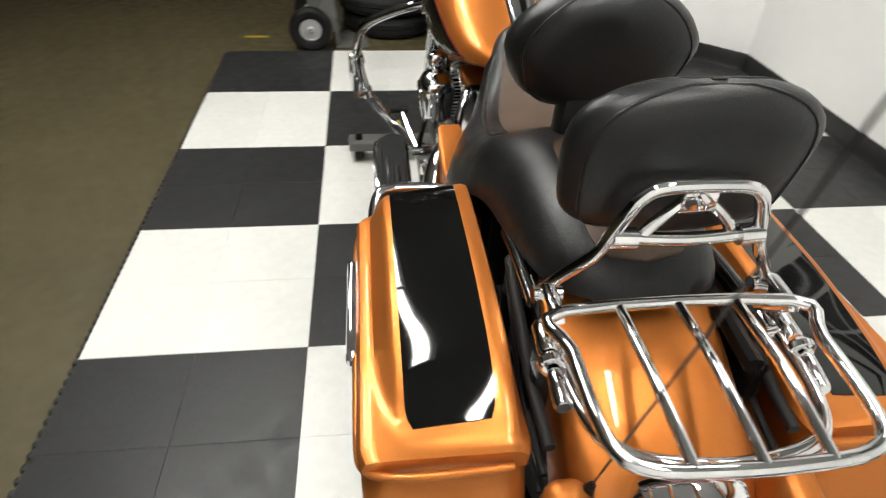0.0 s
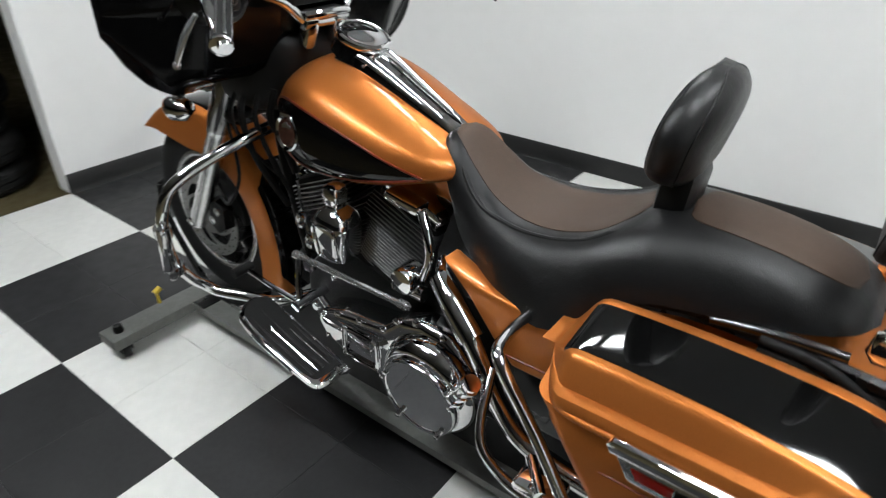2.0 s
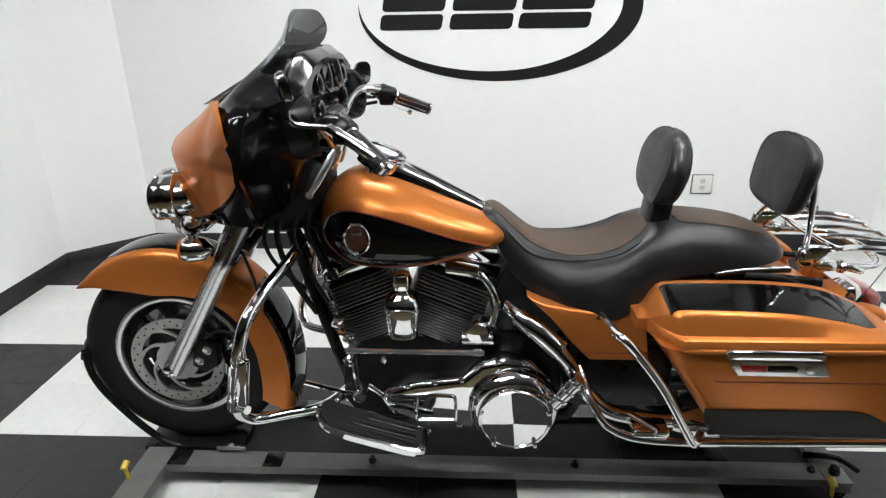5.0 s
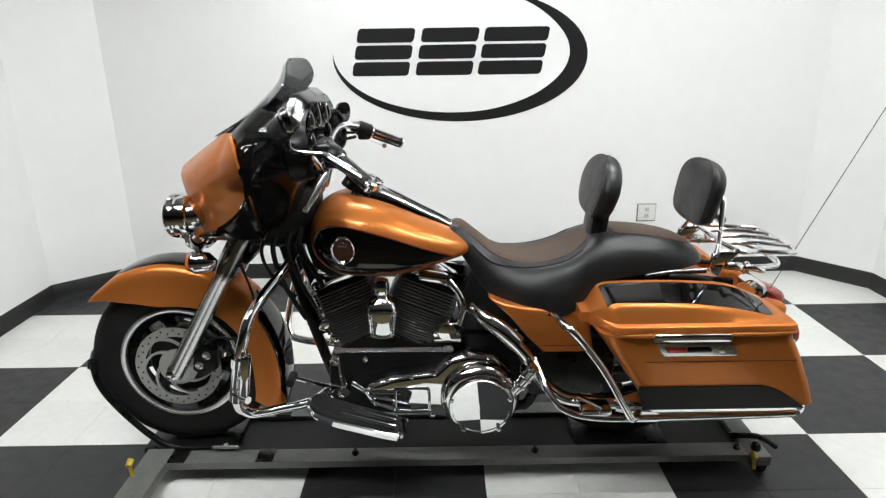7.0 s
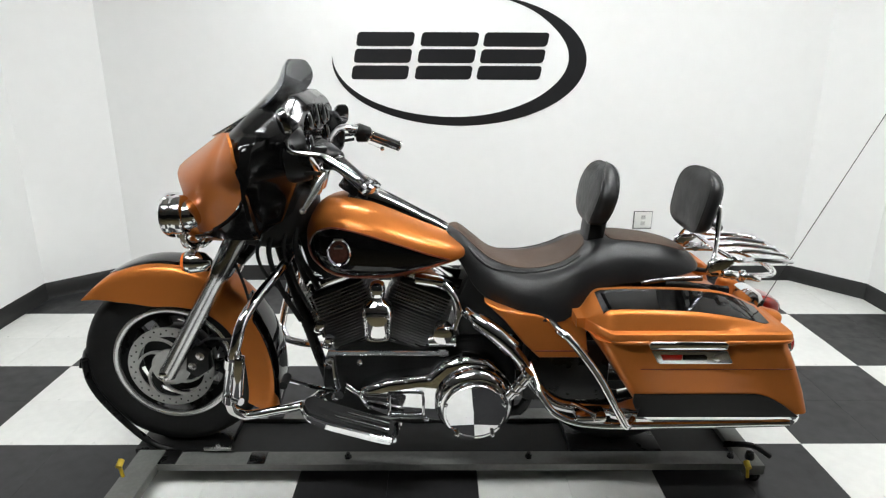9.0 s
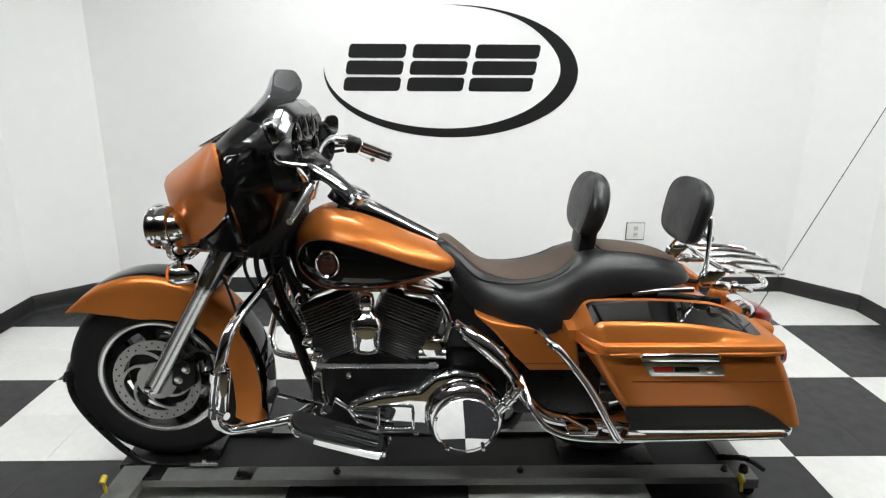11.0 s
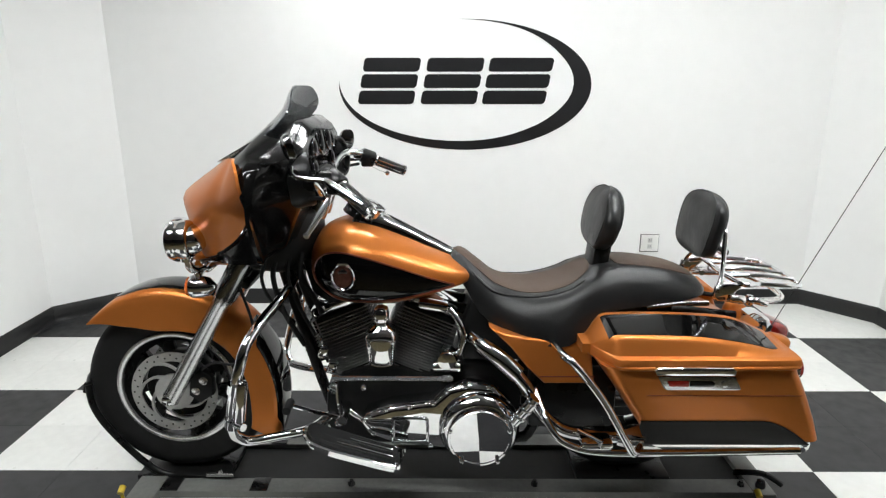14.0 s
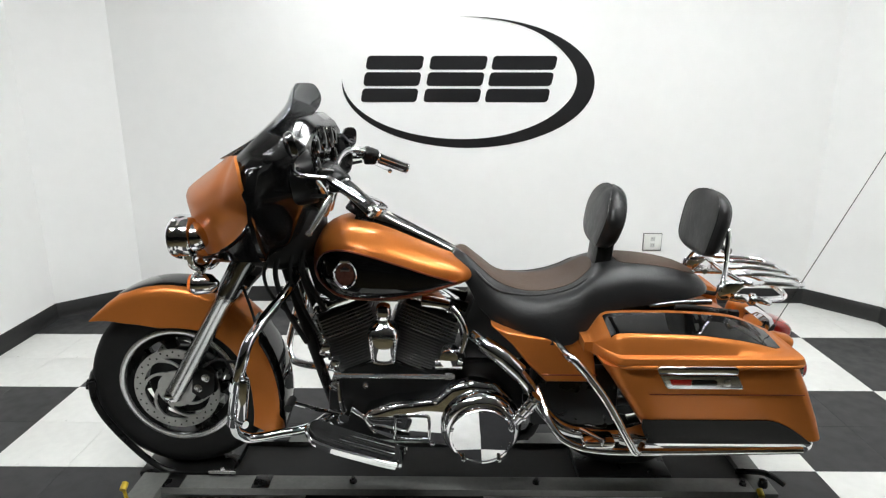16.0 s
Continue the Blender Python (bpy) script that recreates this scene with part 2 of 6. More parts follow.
# ---- the room ----
def wall(name, a, b, z0, z1, thick, mat, label):
    """A wall from a to b (plan points); its thickness lies to the left of a to b."""
    bm = new_bm()
    a, b = Vector(a), Vector(b)
    d = (b - a).normalized()
    n = Vector((-d.y, d.x)) * thick
    quad = [a, b, b + n, a + n]
    lo = [bm.verts.new((p.x, p.y, z0)) for p in quad]
    hi = [bm.verts.new((p.x, p.y, z1)) for p in quad]
    bm.faces.new(lo), bm.faces.new(hi)
    for i in range(4):
        j = (i + 1) % 4
        bm.faces.new((lo[i], lo[j], hi[j], hi[i]))
    return solo(name, bm, mat, label, "wall", kind="structure", smooth=False)


CH = 0.36
c1, c2 = (WALL_L, WALL_Y - CH), (WALL_L + 0.385, WALL_Y)
c3, c4 = (WALL_R - 0.30, WALL_Y), (WALL_R, WALL_Y - CH)
END_L = 0.655
wall("wall_back", c2, c3, 0, CEIL, 0.12, M_WALL, "smooth white painted back wall with a black decal")
wall("wall_corner_front", c1, c2, 0, CEIL, 0.12, M_WALL, "smooth white painted corner panel of the booth")
wall("wall_corner_rear", c3, c4, 0, CEIL, 0.12, M_WALL, "smooth white painted corner panel of the booth")
wall("wall_side_front", (WALL_L, END_L), c1, 0, CEIL, 0.12, M_WALL, "smooth white painted side wall with a free end")
wall("wall_side_rear", c4, (WALL_R, -1.2), 0, CEIL, 0.12, M_WALL, "smooth white painted side wall")


def baseboard(name, a, b):
    a, b = Vector(a), Vector(b)
    d = (b - a).normalized()
    n = Vector((-d.y, d.x)) * -0.008
    bm = new_bm()
    prof = [(0.0, 0.0), (1.8, 0.0), (1.2, 0.012), (1.0, 0.03), (1.0, 0.098), (0.5, 0.104), (0.0, 0.104)]
    loft(bm, [[(p.x + n.x * k, p.y + n.y * k, z) for k, z in prof] for p in (a, b)])
    return solo(name, bm, M_BASE, "black rubber cove base along the foot of the wall", "baseboard", kind="structure")


baseboard("baseboard", c2, c3)
baseboard("baseboard", c1, c2)
baseboard("baseboard", c3, c4)
baseboard("baseboard", (WALL_L, END_L), c1)
baseboard("baseboard", c4, (WALL_R, -1.2))

bm = new_bm()
block(bm, (0.5, -1.0, -0.062), (16, 14, 0.1))
solo("floor", bm, M_CONCRETE, "worn brown sealed concrete floor of the workshop", "floor", kind="structure", smooth=False)
bm = new_bm()
block(bm, (0.5, -1.0, CEIL + 0.05), (16, 14, 0.1))
solo("ceiling", bm, M_CEILING, "plain grey ceiling with strip lights", "ceiling", kind="structure", smooth=False)
for nm, c, s in (("wall_far_front", (-7.5, -1, CEIL / 2), (0.1, 14, CEIL)), ("wall_far_rear", (8.5, -1, CEIL / 2), (0.1, 14, CEIL)),
                 ("wall_far_side", (0.5, -8, CEIL / 2), (16, 0.1, CEIL)), ("wall_far_back", (0.5, 6, CEIL / 2), (16, 0.1, CEIL))):
    bm = new_bm()
    block(bm, c, s)
    solo(nm, bm, M_DARK_WALL, "dark grey workshop wall in the distance", "wall", kind="structure", smooth=False)


def ceiling_light(x, y, lx=0.6, ly=1.2):
    ob = thing("ceiling_light", (x, y, CEIL), "unseen white rectangular fluorescent ceiling light, switched on", "ceiling light", "ceiling lights")
    bm = new_bm()
    for sx, sy, cx, cy in ((lx + 0.06, 0.03, 0, ly / 2 + 0.015), (lx + 0.06, 0.03, 0, -ly / 2 - 0.015), (0.03, ly, lx / 2 + 0.015, 0), (0.03, ly, -lx / 2 - 0.015, 0)):
        block(bm, (x + cx, y + cy, CEIL - 0.03), (sx, sy, 0.06))
    part("frame", bm, M_LAMP_FRAME, ob, smooth=False)
    bm = new_bm()
    block(bm, (x, y, CEIL - 0.045), (lx - 0.004, ly - 0.004, 0.02))
    part("diffuser", bm, M_DIFFUSER, ob, "glowing white diffuser", smooth=False)
    return ob


# lamps at x 3.45 and 0.80 are added fill for wall and copper side
for lx_, ly_, long_ in ((1.25, 1.80, 0.52), (1.86, 1.80, 0.52), (3.45, 1.12, 0.9), (0.05, -0.56, 1.2), (1.35, -0.56, 1.2), (3.30, 0.10, 1.2), (0.80, -1.10, 0.8)):
    ceiling_light(lx_, ly_, long_, 0.12)


# ---- the motorcycle ----
bike = thing("motorcycle", (1.85, BY, 0.09), "copper and black touring motorcycle with chrome trim on a dolly", "motorcycle")
FW = Vector((0.88, BY, 0.425))      # front wheel centre
RW = Vector((2.49, BY, 0.425))      # rear wheel centre


def side(x, lat, z):
    return (x, BY + lat, z)


def wheel(name, c, tyre_r, rim_r, width, spoke_mat):
    """A tyre with tread, a cast rim with slotted spokes, and a hub, about the axle through c."""
    tyre = new_bm()
    h = width / 2
    prof = [(rim_r - 0.006, -h * 0.72), (rim_r + 0.02, -h * 0.9), (rim_r + 0.06, -h), (tyre_r - 0.03, -h * 0.93), (tyre_r - 0.01, -h * 0.72),
            (tyre_r, -h * 0.3), (tyre_r, h * 0.3), (tyre_r - 0.01, h * 0.72), (tyre_r - 0.03, h * 0.93), (rim_r + 0.06, h), (rim_r + 0.02, h * 0.9), (rim_r - 0.006, h * 0.72)]
    groove = []
    for a, b2 in zip(prof, prof[1:]):
        groove.append(a)
        if a[0] >= tyre_r - 0.011 and b2[0] >= tyre_r - 0.011:
            for f, dr in ((0.35, 0), (0.38, -0.006), (0.52, -0.006), (0.55, 0)):
                groove.append((a[0] + (b2[0] - a[0]) * f + dr, a[1] + (b2[1] - a[1]) * f))
    groove.append(prof[-1])
    lathe(tyre, groove, aim(c, (0, 1, 0)), 72, cap=False)
    wh = part(name, tyre, M_RUBBER, bike, "black rubber tyre with a grooved tread")
    rim = new_bm()
    lathe(rim, [(rim_r - 0.012, -h * 0.80), (rim_r - 0.03, -h * 0.5), (rim_r - 0.042, -h * 0.3), (rim_r - 0.042, h * 0.3), (rim_r - 0.03, h * 0.5), (rim_r - 0.012, h * 0.80)], aim(c, (0, 1, 0)), 64, cap=False)
    rm = part("rim", rim, M_BLACK, wh, "black rim barrel")
    for s in (-1, 1):
        lip = new_bm()
        lathe(lip, [(rim_r + 0.006, s * h * 0.74), (rim_r + 0.005, s * h * 0.88), (rim_r - 0.004, s * h * 0.93), (rim_r - 0.013, s * h * 0.88), (rim_r - 0.016, s * h * 0.76), (rim_r - 0.012, s * h * 0.6)], aim(c, (0, 1, 0)), 72, cap=False)
        part("rim_lip", lip, M_RIMLIP, rm, "bright machined rim lip")
    spokes = new_bm()
    for i in range(9):
        a = 2 * math.pi * (i + 0.5) / 9
        lean = 0.16
        pts = []
        for k, wd in ((0.045, 0.022), (0.10, 0.017), (0.15, 0.024), (rim_r - 0.035, 0.040)):
            aa = a + lean * (k / rim_r)
            pts.append((k, aa, wd))
        rings = []
        for k, aa, wd in pts:
            o = Vector((math.cos(aa), 0, math.sin(aa)))
            t = Vector((-math.sin(aa), 0, math.cos(aa)))
            rings.append([c + o * k + t * (sx * wd) + Vector((0, sy * 0.018, 0)) for sx, sy in ((-1, -0.6), (-0.6, -1), (0.6, -1), (1, -0.6), (1, 0.6), (0.6, 1), (-0.6, 1), (-1, 0.6))])
        loft(spokes, rings)
    part("spokes", spokes, spoke_mat, wh, "black cast spokes")
    flange = new_bm()
    lathe(flange, [(0.05, -0.034), (0.122, -0.030), (0.130, -0.018), (0.130, 0.018), (0.122, 0.030), (0.05, 0.034)], aim(c, (0, 1, 0)), 40)
    part("hub_flange", flange, M_BLACK, wh, "black hub flange")
    hub = new_bm()
    lathe(hub, [(0.028, -0.075), (0.045, -0.07), (0.052, -0.05), (0.048, -0.02), (0.048, 0.02), (0.052, 0.05), (0.045, 0.07), (0.028, 0.075)], aim(c, (0, 1, 0)), 28)
    part("hub", hub, M_CHROME, wh)
    return wh


front_wheel = wheel("front_wheel", FW, 0.328, 0.212, 0.130, M_BLACK)
rear_wheel = wheel("rear_wheel", RW, 0.325, 0.205, 0.150, M_BLACK)


def brake_disc(c, lat, r):
    bm = new_bm()
    y = lat
    m = aim((c.x, BY + y, c.z), (0, 1, 0))
    seg = 60
    for r0, r1 in ((r - 0.034, r),):
        rings = [[m @ Vector((q * math.cos(a), q * math.sin(a), h)) for a in (2 * math.pi * j / seg for j in range(seg))] for q, h in ((r0, -0.0025), (r1, -0.0025), (r1, 0.0025), (r0, 0.0025))]
        loft(bm, rings, wrap=True)
    holes = part("brake_disc", bm, M_DISC, bike, "bright slotted steel brake disc")
    for i in range(6):
        arm = new_bm()
        rows = []
        for k in range(9):
            f = k / 8
            q, a = 0.058 + (r - 0.030 - 0.058) * f, 2 * math.pi * i / 6 + 1.05 * f ** 1.3
            o, tn = Vector((math.cos(a), 0, math.sin(a))), Vector((-math.sin(a), 0, math.cos(a)))
            wd = 0.011 - 0.004 * math.sin(math.pi * f) + 0.010 * f ** 6
            ctr_ = Vector((c.x, BY + y, c.z)) + o * q
            rows.append([ctr_ - tn * wd + Vector((0, -0.004, 0)), ctr_ + tn * wd + Vector((0, -0.004, 0)), ctr_ + tn * wd + Vector((0, 0.004, 0)), ctr_ - tn * wd + Vector((0, 0.004, 0))])
        loft(arm, rows)
        part("carrier_arm", arm, M_DISC, holes, "curved steel carrier arm")
    ring = new_bm()
    lathe(ring, [(0.045, -0.005), (0.068, -0.005), (0.068, 0.005), (0.045, 0.005)], m, 36)
    part("carrier_ring", ring, M_DISC, holes, "steel carrier ring")
    dots = new_bm()
    for i in range(40):
        a = 2 * math.pi * i / 40
        q = r - 0.010 - 0.012 * (i % 2)
        for s in (-1, 1):
            lathe(dots, [(0.0035, 0), (0.0035, 0.0006)], aim((c.x + q * math.cos(a), BY + y + s * 0.0026, c.z + q * math.sin(a)), (0, s, 0)), 8)
    part("drilled_holes", dots, M_BLACK, holes, "rows of dark drilled holes")


brake_disc(FW, -0.082, 0.152)
brake_disc(FW, 0.082, 0.152)
brake_disc(RW, 0.10, 0.146)


# fenders: an arched shell about the wheel, from angle a0 to a1
def fender(name, c, table, mat, half, label):
    """table: degrees, crown radius, skirt radius."""
    bm = new_bm()
    A = [t[0] for t in table]
    crown, skirt = [(t[0], t[1]) for t in table], [(t[0], t[2]) for t in table]
    rings = []
    n = 56
    for i in range(n + 1):
        a = A[0] + (A[-1] - A[0]) * i / n
        rc, rs = curve(crown, a), curve(skirt, a)
        ca, sa = math.cos(radians(a)), math.sin(radians(a))
        ring = []
        for u, d in ((-1.0, 1.0), (-1.02, 0.75), (-1.0, 0.5), (-0.99, 0.3), (-0.95, 0.17), (-0.86, 0.085), (-0.7, 0.035), (-0.4, 0.008), (0, 0),
                     (0.4, 0.008), (0.7, 0.035), (0.86, 0.085), (0.95, 0.17), (0.99, 0.3), (1.0, 0.5), (1.02, 0.75), (1.0, 1.0)):
            r = rc - (rc - rs) * d
            ring.append((c.x + ca * r, c.y + u * half, c.z + sa * r))
        inner = [(c.x + (p[0] - c.x) * 0.992, c.y + (p[1] - c.y) * 0.965, c.z + (p[2] - c.z) * 0.992) for p in reversed(ring)]
        rings.append(ring + inner)
    loft(bm, rings)
    return part(name, bm, mat, bike, label)


front_fender = fender("front_fender", FW, [(-28, 0.405, 0.300), (-10, 0.385, 0.275), (10, 0.372, 0.265), (30, 0.370, 0.262), (55, 0.375, 0.255), (80, 0.385, 0.238),
                                           (100, 0.388, 0.240), (120, 0.385, 0.290), (131, 0.380, 0.345), (136.5, 0.378, 0.374)], M_COPPER, 0.092, "copper metallic front fender with a black crown")


def crown_panel(c, table, half, a0, a1, reach):
    """A thin shell on the crown of a fender, out to a share of its half width."""
    bm = new_bm()
    crown, skirt = [(t[0], t[1]) for t in table], [(t[0], t[2]) for t in table]
    rings = []
    for i in range(41):
        a = a0 + (a1 - a0) * i / 40
        rc, rs = curve(crown, a), curve(skirt, a)
        ca, sa = math.cos(radians(a)), math.sin(radians(a))
        w = min(1.0, 0.35 + 4 * (i / 40), 0.35 + 4 * (1 - i / 40))
        out, back = [], []
        for u, d in ((-0.955, 0.17), (-0.865, 0.085), (-0.7, 0.035), (-0.4, 0.008), (0, 0), (0.4, 0.008), (0.7, 0.035), (0.865, 0.085), (0.955, 0.17)):
            uu = u * reach * w
            dd = d * (reach * w) ** 3
            r = rc - (rc - rs) * dd
            out.append((c.x + ca * (r + 0.003), c.y + uu * half * 1.012, c.z + sa * (r + 0.003)))
            back.append((c.x + ca * (r - 0.003), c.y + uu * half * 0.97, c.z + sa * (r - 0.003)))
        rings.append(out + list(reversed(back)))
    loft(bm, rings)
    return bm


FRONT_FENDER = [(-28, 0.405, 0.300), (-10, 0.385, 0.275), (10, 0.372, 0.265), (30, 0.370, 0.262), (55, 0.375, 0.255), (80, 0.385, 0.238), (100, 0.388, 0.240), (120, 0.385, 0.290), (131, 0.380, 0.345), (136.5, 0.378, 0.374)]
part("crown_panel", crown_panel(FW, FRONT_FENDER, 0.092, 62, 121, 0.74), M_GLOSS, front_fender, "glossy black crown panel")
part("crown_panel", crown_panel(FW, FRONT_FENDER, 0.092, -27.5, 42, 1.0), M_GLOSS, front_fender, "glossy black crown panel")
rear_fender = fender("rear_fender", RW, [(-12, 0.56, 0.42), (5, 0.545, 0.40), (20, 0.50, 0.36), (40, 0.43, 0.33), (60, 0.385, 0.31), (90, 0.36, 0.30), (120, 0.35, 0.30)], M_COPPER, 0.136, "copper metallic rear fender between the bags")

# fork
fork_dir = (Vector(side(1.225, 0, 1.0)) - Vector(side(0.895, 0, 0.44))).normalized()
for s in (-1, 1):
    low = Vector(side(0.905, s * 0.125, 0.455))
    bm = new_bm()
    lathe(bm, [(0.020, -0.055), (0.029, -0.045), (0.030, 0.0), (0.031, 0.37), (0.034, 0.375), (0.034, 0.40), (0.026, 0.405)], aim(low, fork_dir), 24)
    block(bm, (0.885, BY + s * 0.125, 0.425), (0.05, 0.035, 0.05), 0.012)
    sl = part("fork_slider", bm, M_ALU, bike, "polished aluminium fork slider")
    bm = new_bm()
    lathe(bm, [(0.036, 0.395), (0.039, 0.41), (0.041, 0.62), (0.036, 0.64)], aim(low, fork_dir), 24)
    part("fork_cover", bm, M_DARKCHROME, bike, "dark chrome upper fork cover")
    bm = new_bm()
    lathe(bm, [(0.018, -0.012), (0.018, 0.008), (0.011, 0.012)], aim((0.88, BY + s * 0.145, 0.425), (0, s, 0)), 18)
    part("axle_nut", bm, M_CHROME, sl)
    bm = new_bm()
    slab(bm, [(0.945, 0.43), (0.985, 0.40), (1.03, 0.43), (1.035, 0.50), (0.99, 0.53), (0.955, 0.50)], BY + s * 0.078, BY + s * 0.125, 0.012)
    cal = part("brake_caliper", bm, M_BLACK, sl, "black four-piston brake caliper")
    for px, pz in ((0.975, 0.452), (1.005, 0.49)):
        bm = new_bm()
        lathe(bm, [(0.015, 0), (0.015, 0.006), (0.008, 0.008)], aim((px, BY + s * 0.124, pz), (0, s, 0)), 16)
        part("bolt", bm, M_ALU, cal)

# tank
TANK_TOP = [(1.385, 0.925), (1.40, 0.975), (1.43, 1.012), (1.48, 1.036), (1.54, 1.042), (1.60, 1.030), (1.67, 1.003), (1.76, 0.962), (1.85, 0.922), (1.91, 0.888), (1.94, 0.858)]
TANK_LOW = [(1.385, 0.885), (1.40, 0.835), (1.43, 0.803), (1.48, 0.772), (1.55, 0.762), (1.665, 0.764), (1.758, 0.782), (1.85, 0.812), (1.91, 0.832), (1.94, 0.850)]
TANK_W = [(1.385, 0.06), (1.40, 0.115), (1.43, 0.160), (1.48, 0.195), (1.55, 0.212), (1.63, 0.208), (1.72, 0.192), (1.82, 0.165), (1.90, 0.125), (1.94, 0.06)]


def tank_half(x, z):
    top, low, w = curve(TANK_TOP, x), curve(TANK_LOW, x), curve(TANK_W, x)
    zc = low + (top - low) * 0.42
    k = (z - zc) / (top - zc) if z > zc else (zc - z) / (zc - low)
    k = min(abs(k), 0.999)
    p = 3.1 if z > zc else 3.0
    return w * (1 - k ** p) ** (1 / 2.1)


bm = new_bm()
rings = []
for i in range(45):
    x = 1.385 + (1.94 - 1.385) * (0.5 - 0.5 * math.cos(math.pi * i / 44))
    top, low = curve(TANK_TOP, x), curve(TANK_LOW, x)
    half = []
    for j in range(21):
        a = math.pi * j / 20
        z = low + (top - low) * (0.5 - 0.5 * math.cos(a))
        half.append((x, tank_half(x, z), z))
    rings.append([(x, BY - w, z) for x, w, z in half] + [(x, BY + w, z) for x, w, z in reversed(half[1:-1])])
loft(bm, rings)
tank = part("fuel_tank", bm, M_COPPER, bike, "copper metallic teardrop fuel tank")
PANEL_HI = [(1.412, 0.900), (1.425, 0.930), (1.45, 0.955), (1.50, 0.968), (1.57, 0.958), (1.674, 0.924), (1.78, 0.883), (1.868, 0.850)]
PANEL_LO = [(1.412, 0.892), (1.425, 0.862), (1.45, 0.838), (1.50, 0.815), (1.57, 0.806), (1.674, 0.810), (1.78, 0.828), (1.868, 0.846)]
for s in (-1, 1):
    bm = new_bm()
    rows = []
    for i in range(37):
        x = 1.412 + (1.868 - 1.412) * (0.5 - 0.5 * math.cos(math.pi * i / 36))
        lo, hi = curve(PANEL_LO, x), curve(PANEL_HI, x)
        rows.append([(x, BY + s * (tank_half(x, lo + (hi - lo) * j / 8) + 0.0025), lo + (hi - lo) * j / 8) for j in range(9)])
    back = [[(x, y - s * 0.004, z) for x, y, z in r] for r in rows]
    loft(bm, [r + list(reversed(b)) for r, b in zip(rows, back)])
    pn = part("tank_panel", bm, M_GLOSS, tank, "glossy black teardrop tank panel")
    bm = new_bm()
    edge = [r[-1] for r in rows] + [r[0] for r in reversed(rows)]
    tube(bm, [(x, y + s * 0.0005, z) for x, y, z in edge], 0.0028, 6, closed=True)
    part("pinstripe", bm, M_STRIPE, tank, "dark red pinstripe")

# seat
SEAT_TOP = [(1.845, 0.905), (1.865, 0.928), (1.90, 0.926), (1.95, 0.888), (2.01, 0.845), (2.09, 0.828), (2.17, 0.836), (2.245, 0.860), (2.31, 0.888), (2.42, 0.902), (2.54, 0.893), (2.64, 0.870), (2.70, 0.840), (2.725, 0.812)]
SEAT_LOW = [(1.845, 0.885), (1.865, 0.865), (1.90, 0.830), (1.95, 0.745), (2.01, 0.700), (2.09, 0.668), (2.17, 0.655), (2.245, 0.660), (2.31, 0.720), (2.37, 0.758), (2.495, 0.775), (2.64, 0.790), (2.70, 0.798), (2.725, 0.803)]
SEAT_W = [(1.845, 0.045), (1.865, 0.075), (1.90, 0.098), (1.95, 0.125), (2.01, 0.155), (2.09, 0.198), (2.17, 0.222), (2.245, 0.226), (2.31, 0.206), (2.42, 0.176), (2.54, 0.160), (2.64, 0.140), (2.70, 0.105), (2.725, 0.06)]


SEAT_DISH = [(1.95, 0.0), (2.03, 0.012), (2.12, 0.026), (2.22, 0.036), (2.28, 0.034), (2.32, 0.014), (2.345, 0.0)]


def seat_top(x, lat):
    w = curve(SEAT_W, x)
    top, low = curve(SEAT_TOP, x), curve(SEAT_LOW, x)
    k = min(abs(lat) / w, 0.999)
    return low + (top - low) * (1 - k ** 3.2) ** 0.55 - curve(SEAT_DISH, x) * max(0.0, 1 - (k / 0.68) ** 2.4)


bm = new_bm()
rings = []
for i in range(61):
    x = 1.845 + (2.725 - 1.845) * (0.5 - 0.5 * math.cos(math.pi * i / 60))
    w, low = curve(SEAT_W, x), curve(SEAT_LOW, x)
    ring = []
    for j in range(25):
        u = math.sin(math.pi / 2 * (-1 + 2 * j / 24))
        ring.append((x, BY + u * w, seat_top(x, u * w)))
    ring += [(x, BY + u * w * 0.9, low - 0.004) for u in (0.9, 0.4, -0.4, -0.9)]
    rings.append(ring)
loft(bm, rings)
seat = part("seat", bm, M_LEATHER, bike, "black leather two-up seat with brown inserts")


def seat_insert(x0, x1, w0, w1, rise):
    bm = new_bm()
    rings = []
    for i in range(33):
        t = i / 32
        x = x0 + (x1 - x0) * t
        w = curve(SEAT_W, x) * (w0 + (w1 - w0) * t) * (1 - (2 * t - 1) ** 10) ** 0.35 + 0.003
        top = [(x, BY + w * u, seat_top(x, w * u) + rise * (1 - u ** 4) + 0.0015) for u in (-1, -0.8, -0.5, 0, 0.5, 0.8, 1)]
        rings.append(top + [(p[0], p[1], p[2] - 0.012) for p in reversed(top)])
    loft(bm, rings)
    return bm


part("seat_insert", seat_insert(1.868, 2.338, 0.54, 0.42, 0.002), M_SUEDE, seat, "brown suede rider insert")
part("seat_insert", seat_insert(2.40, 2.69, 0.42, 0.52, 0.002), M_SUEDE, seat, "brown suede passenger insert")

for s in (-1, 1):
    bm = new_bm()
    pts = []
    for k in range(31):
        x = 1.90 + 0.42 * k / 30
        lat = curve([(1.90, 0.068), (1.98, 0.105), (2.08, 0.128), (2.18, 0.138), (2.26, 0.138), (2.32, 0.120)], x)
        pts.append((x, BY + s * lat, seat_top(x, lat) - 0.0035))
    tube(bm, pts, [0.002] + [0.006] * 10 + [0.003], 8)
    part("piping", bm, M_LEATHER, seat, "black piped seam")


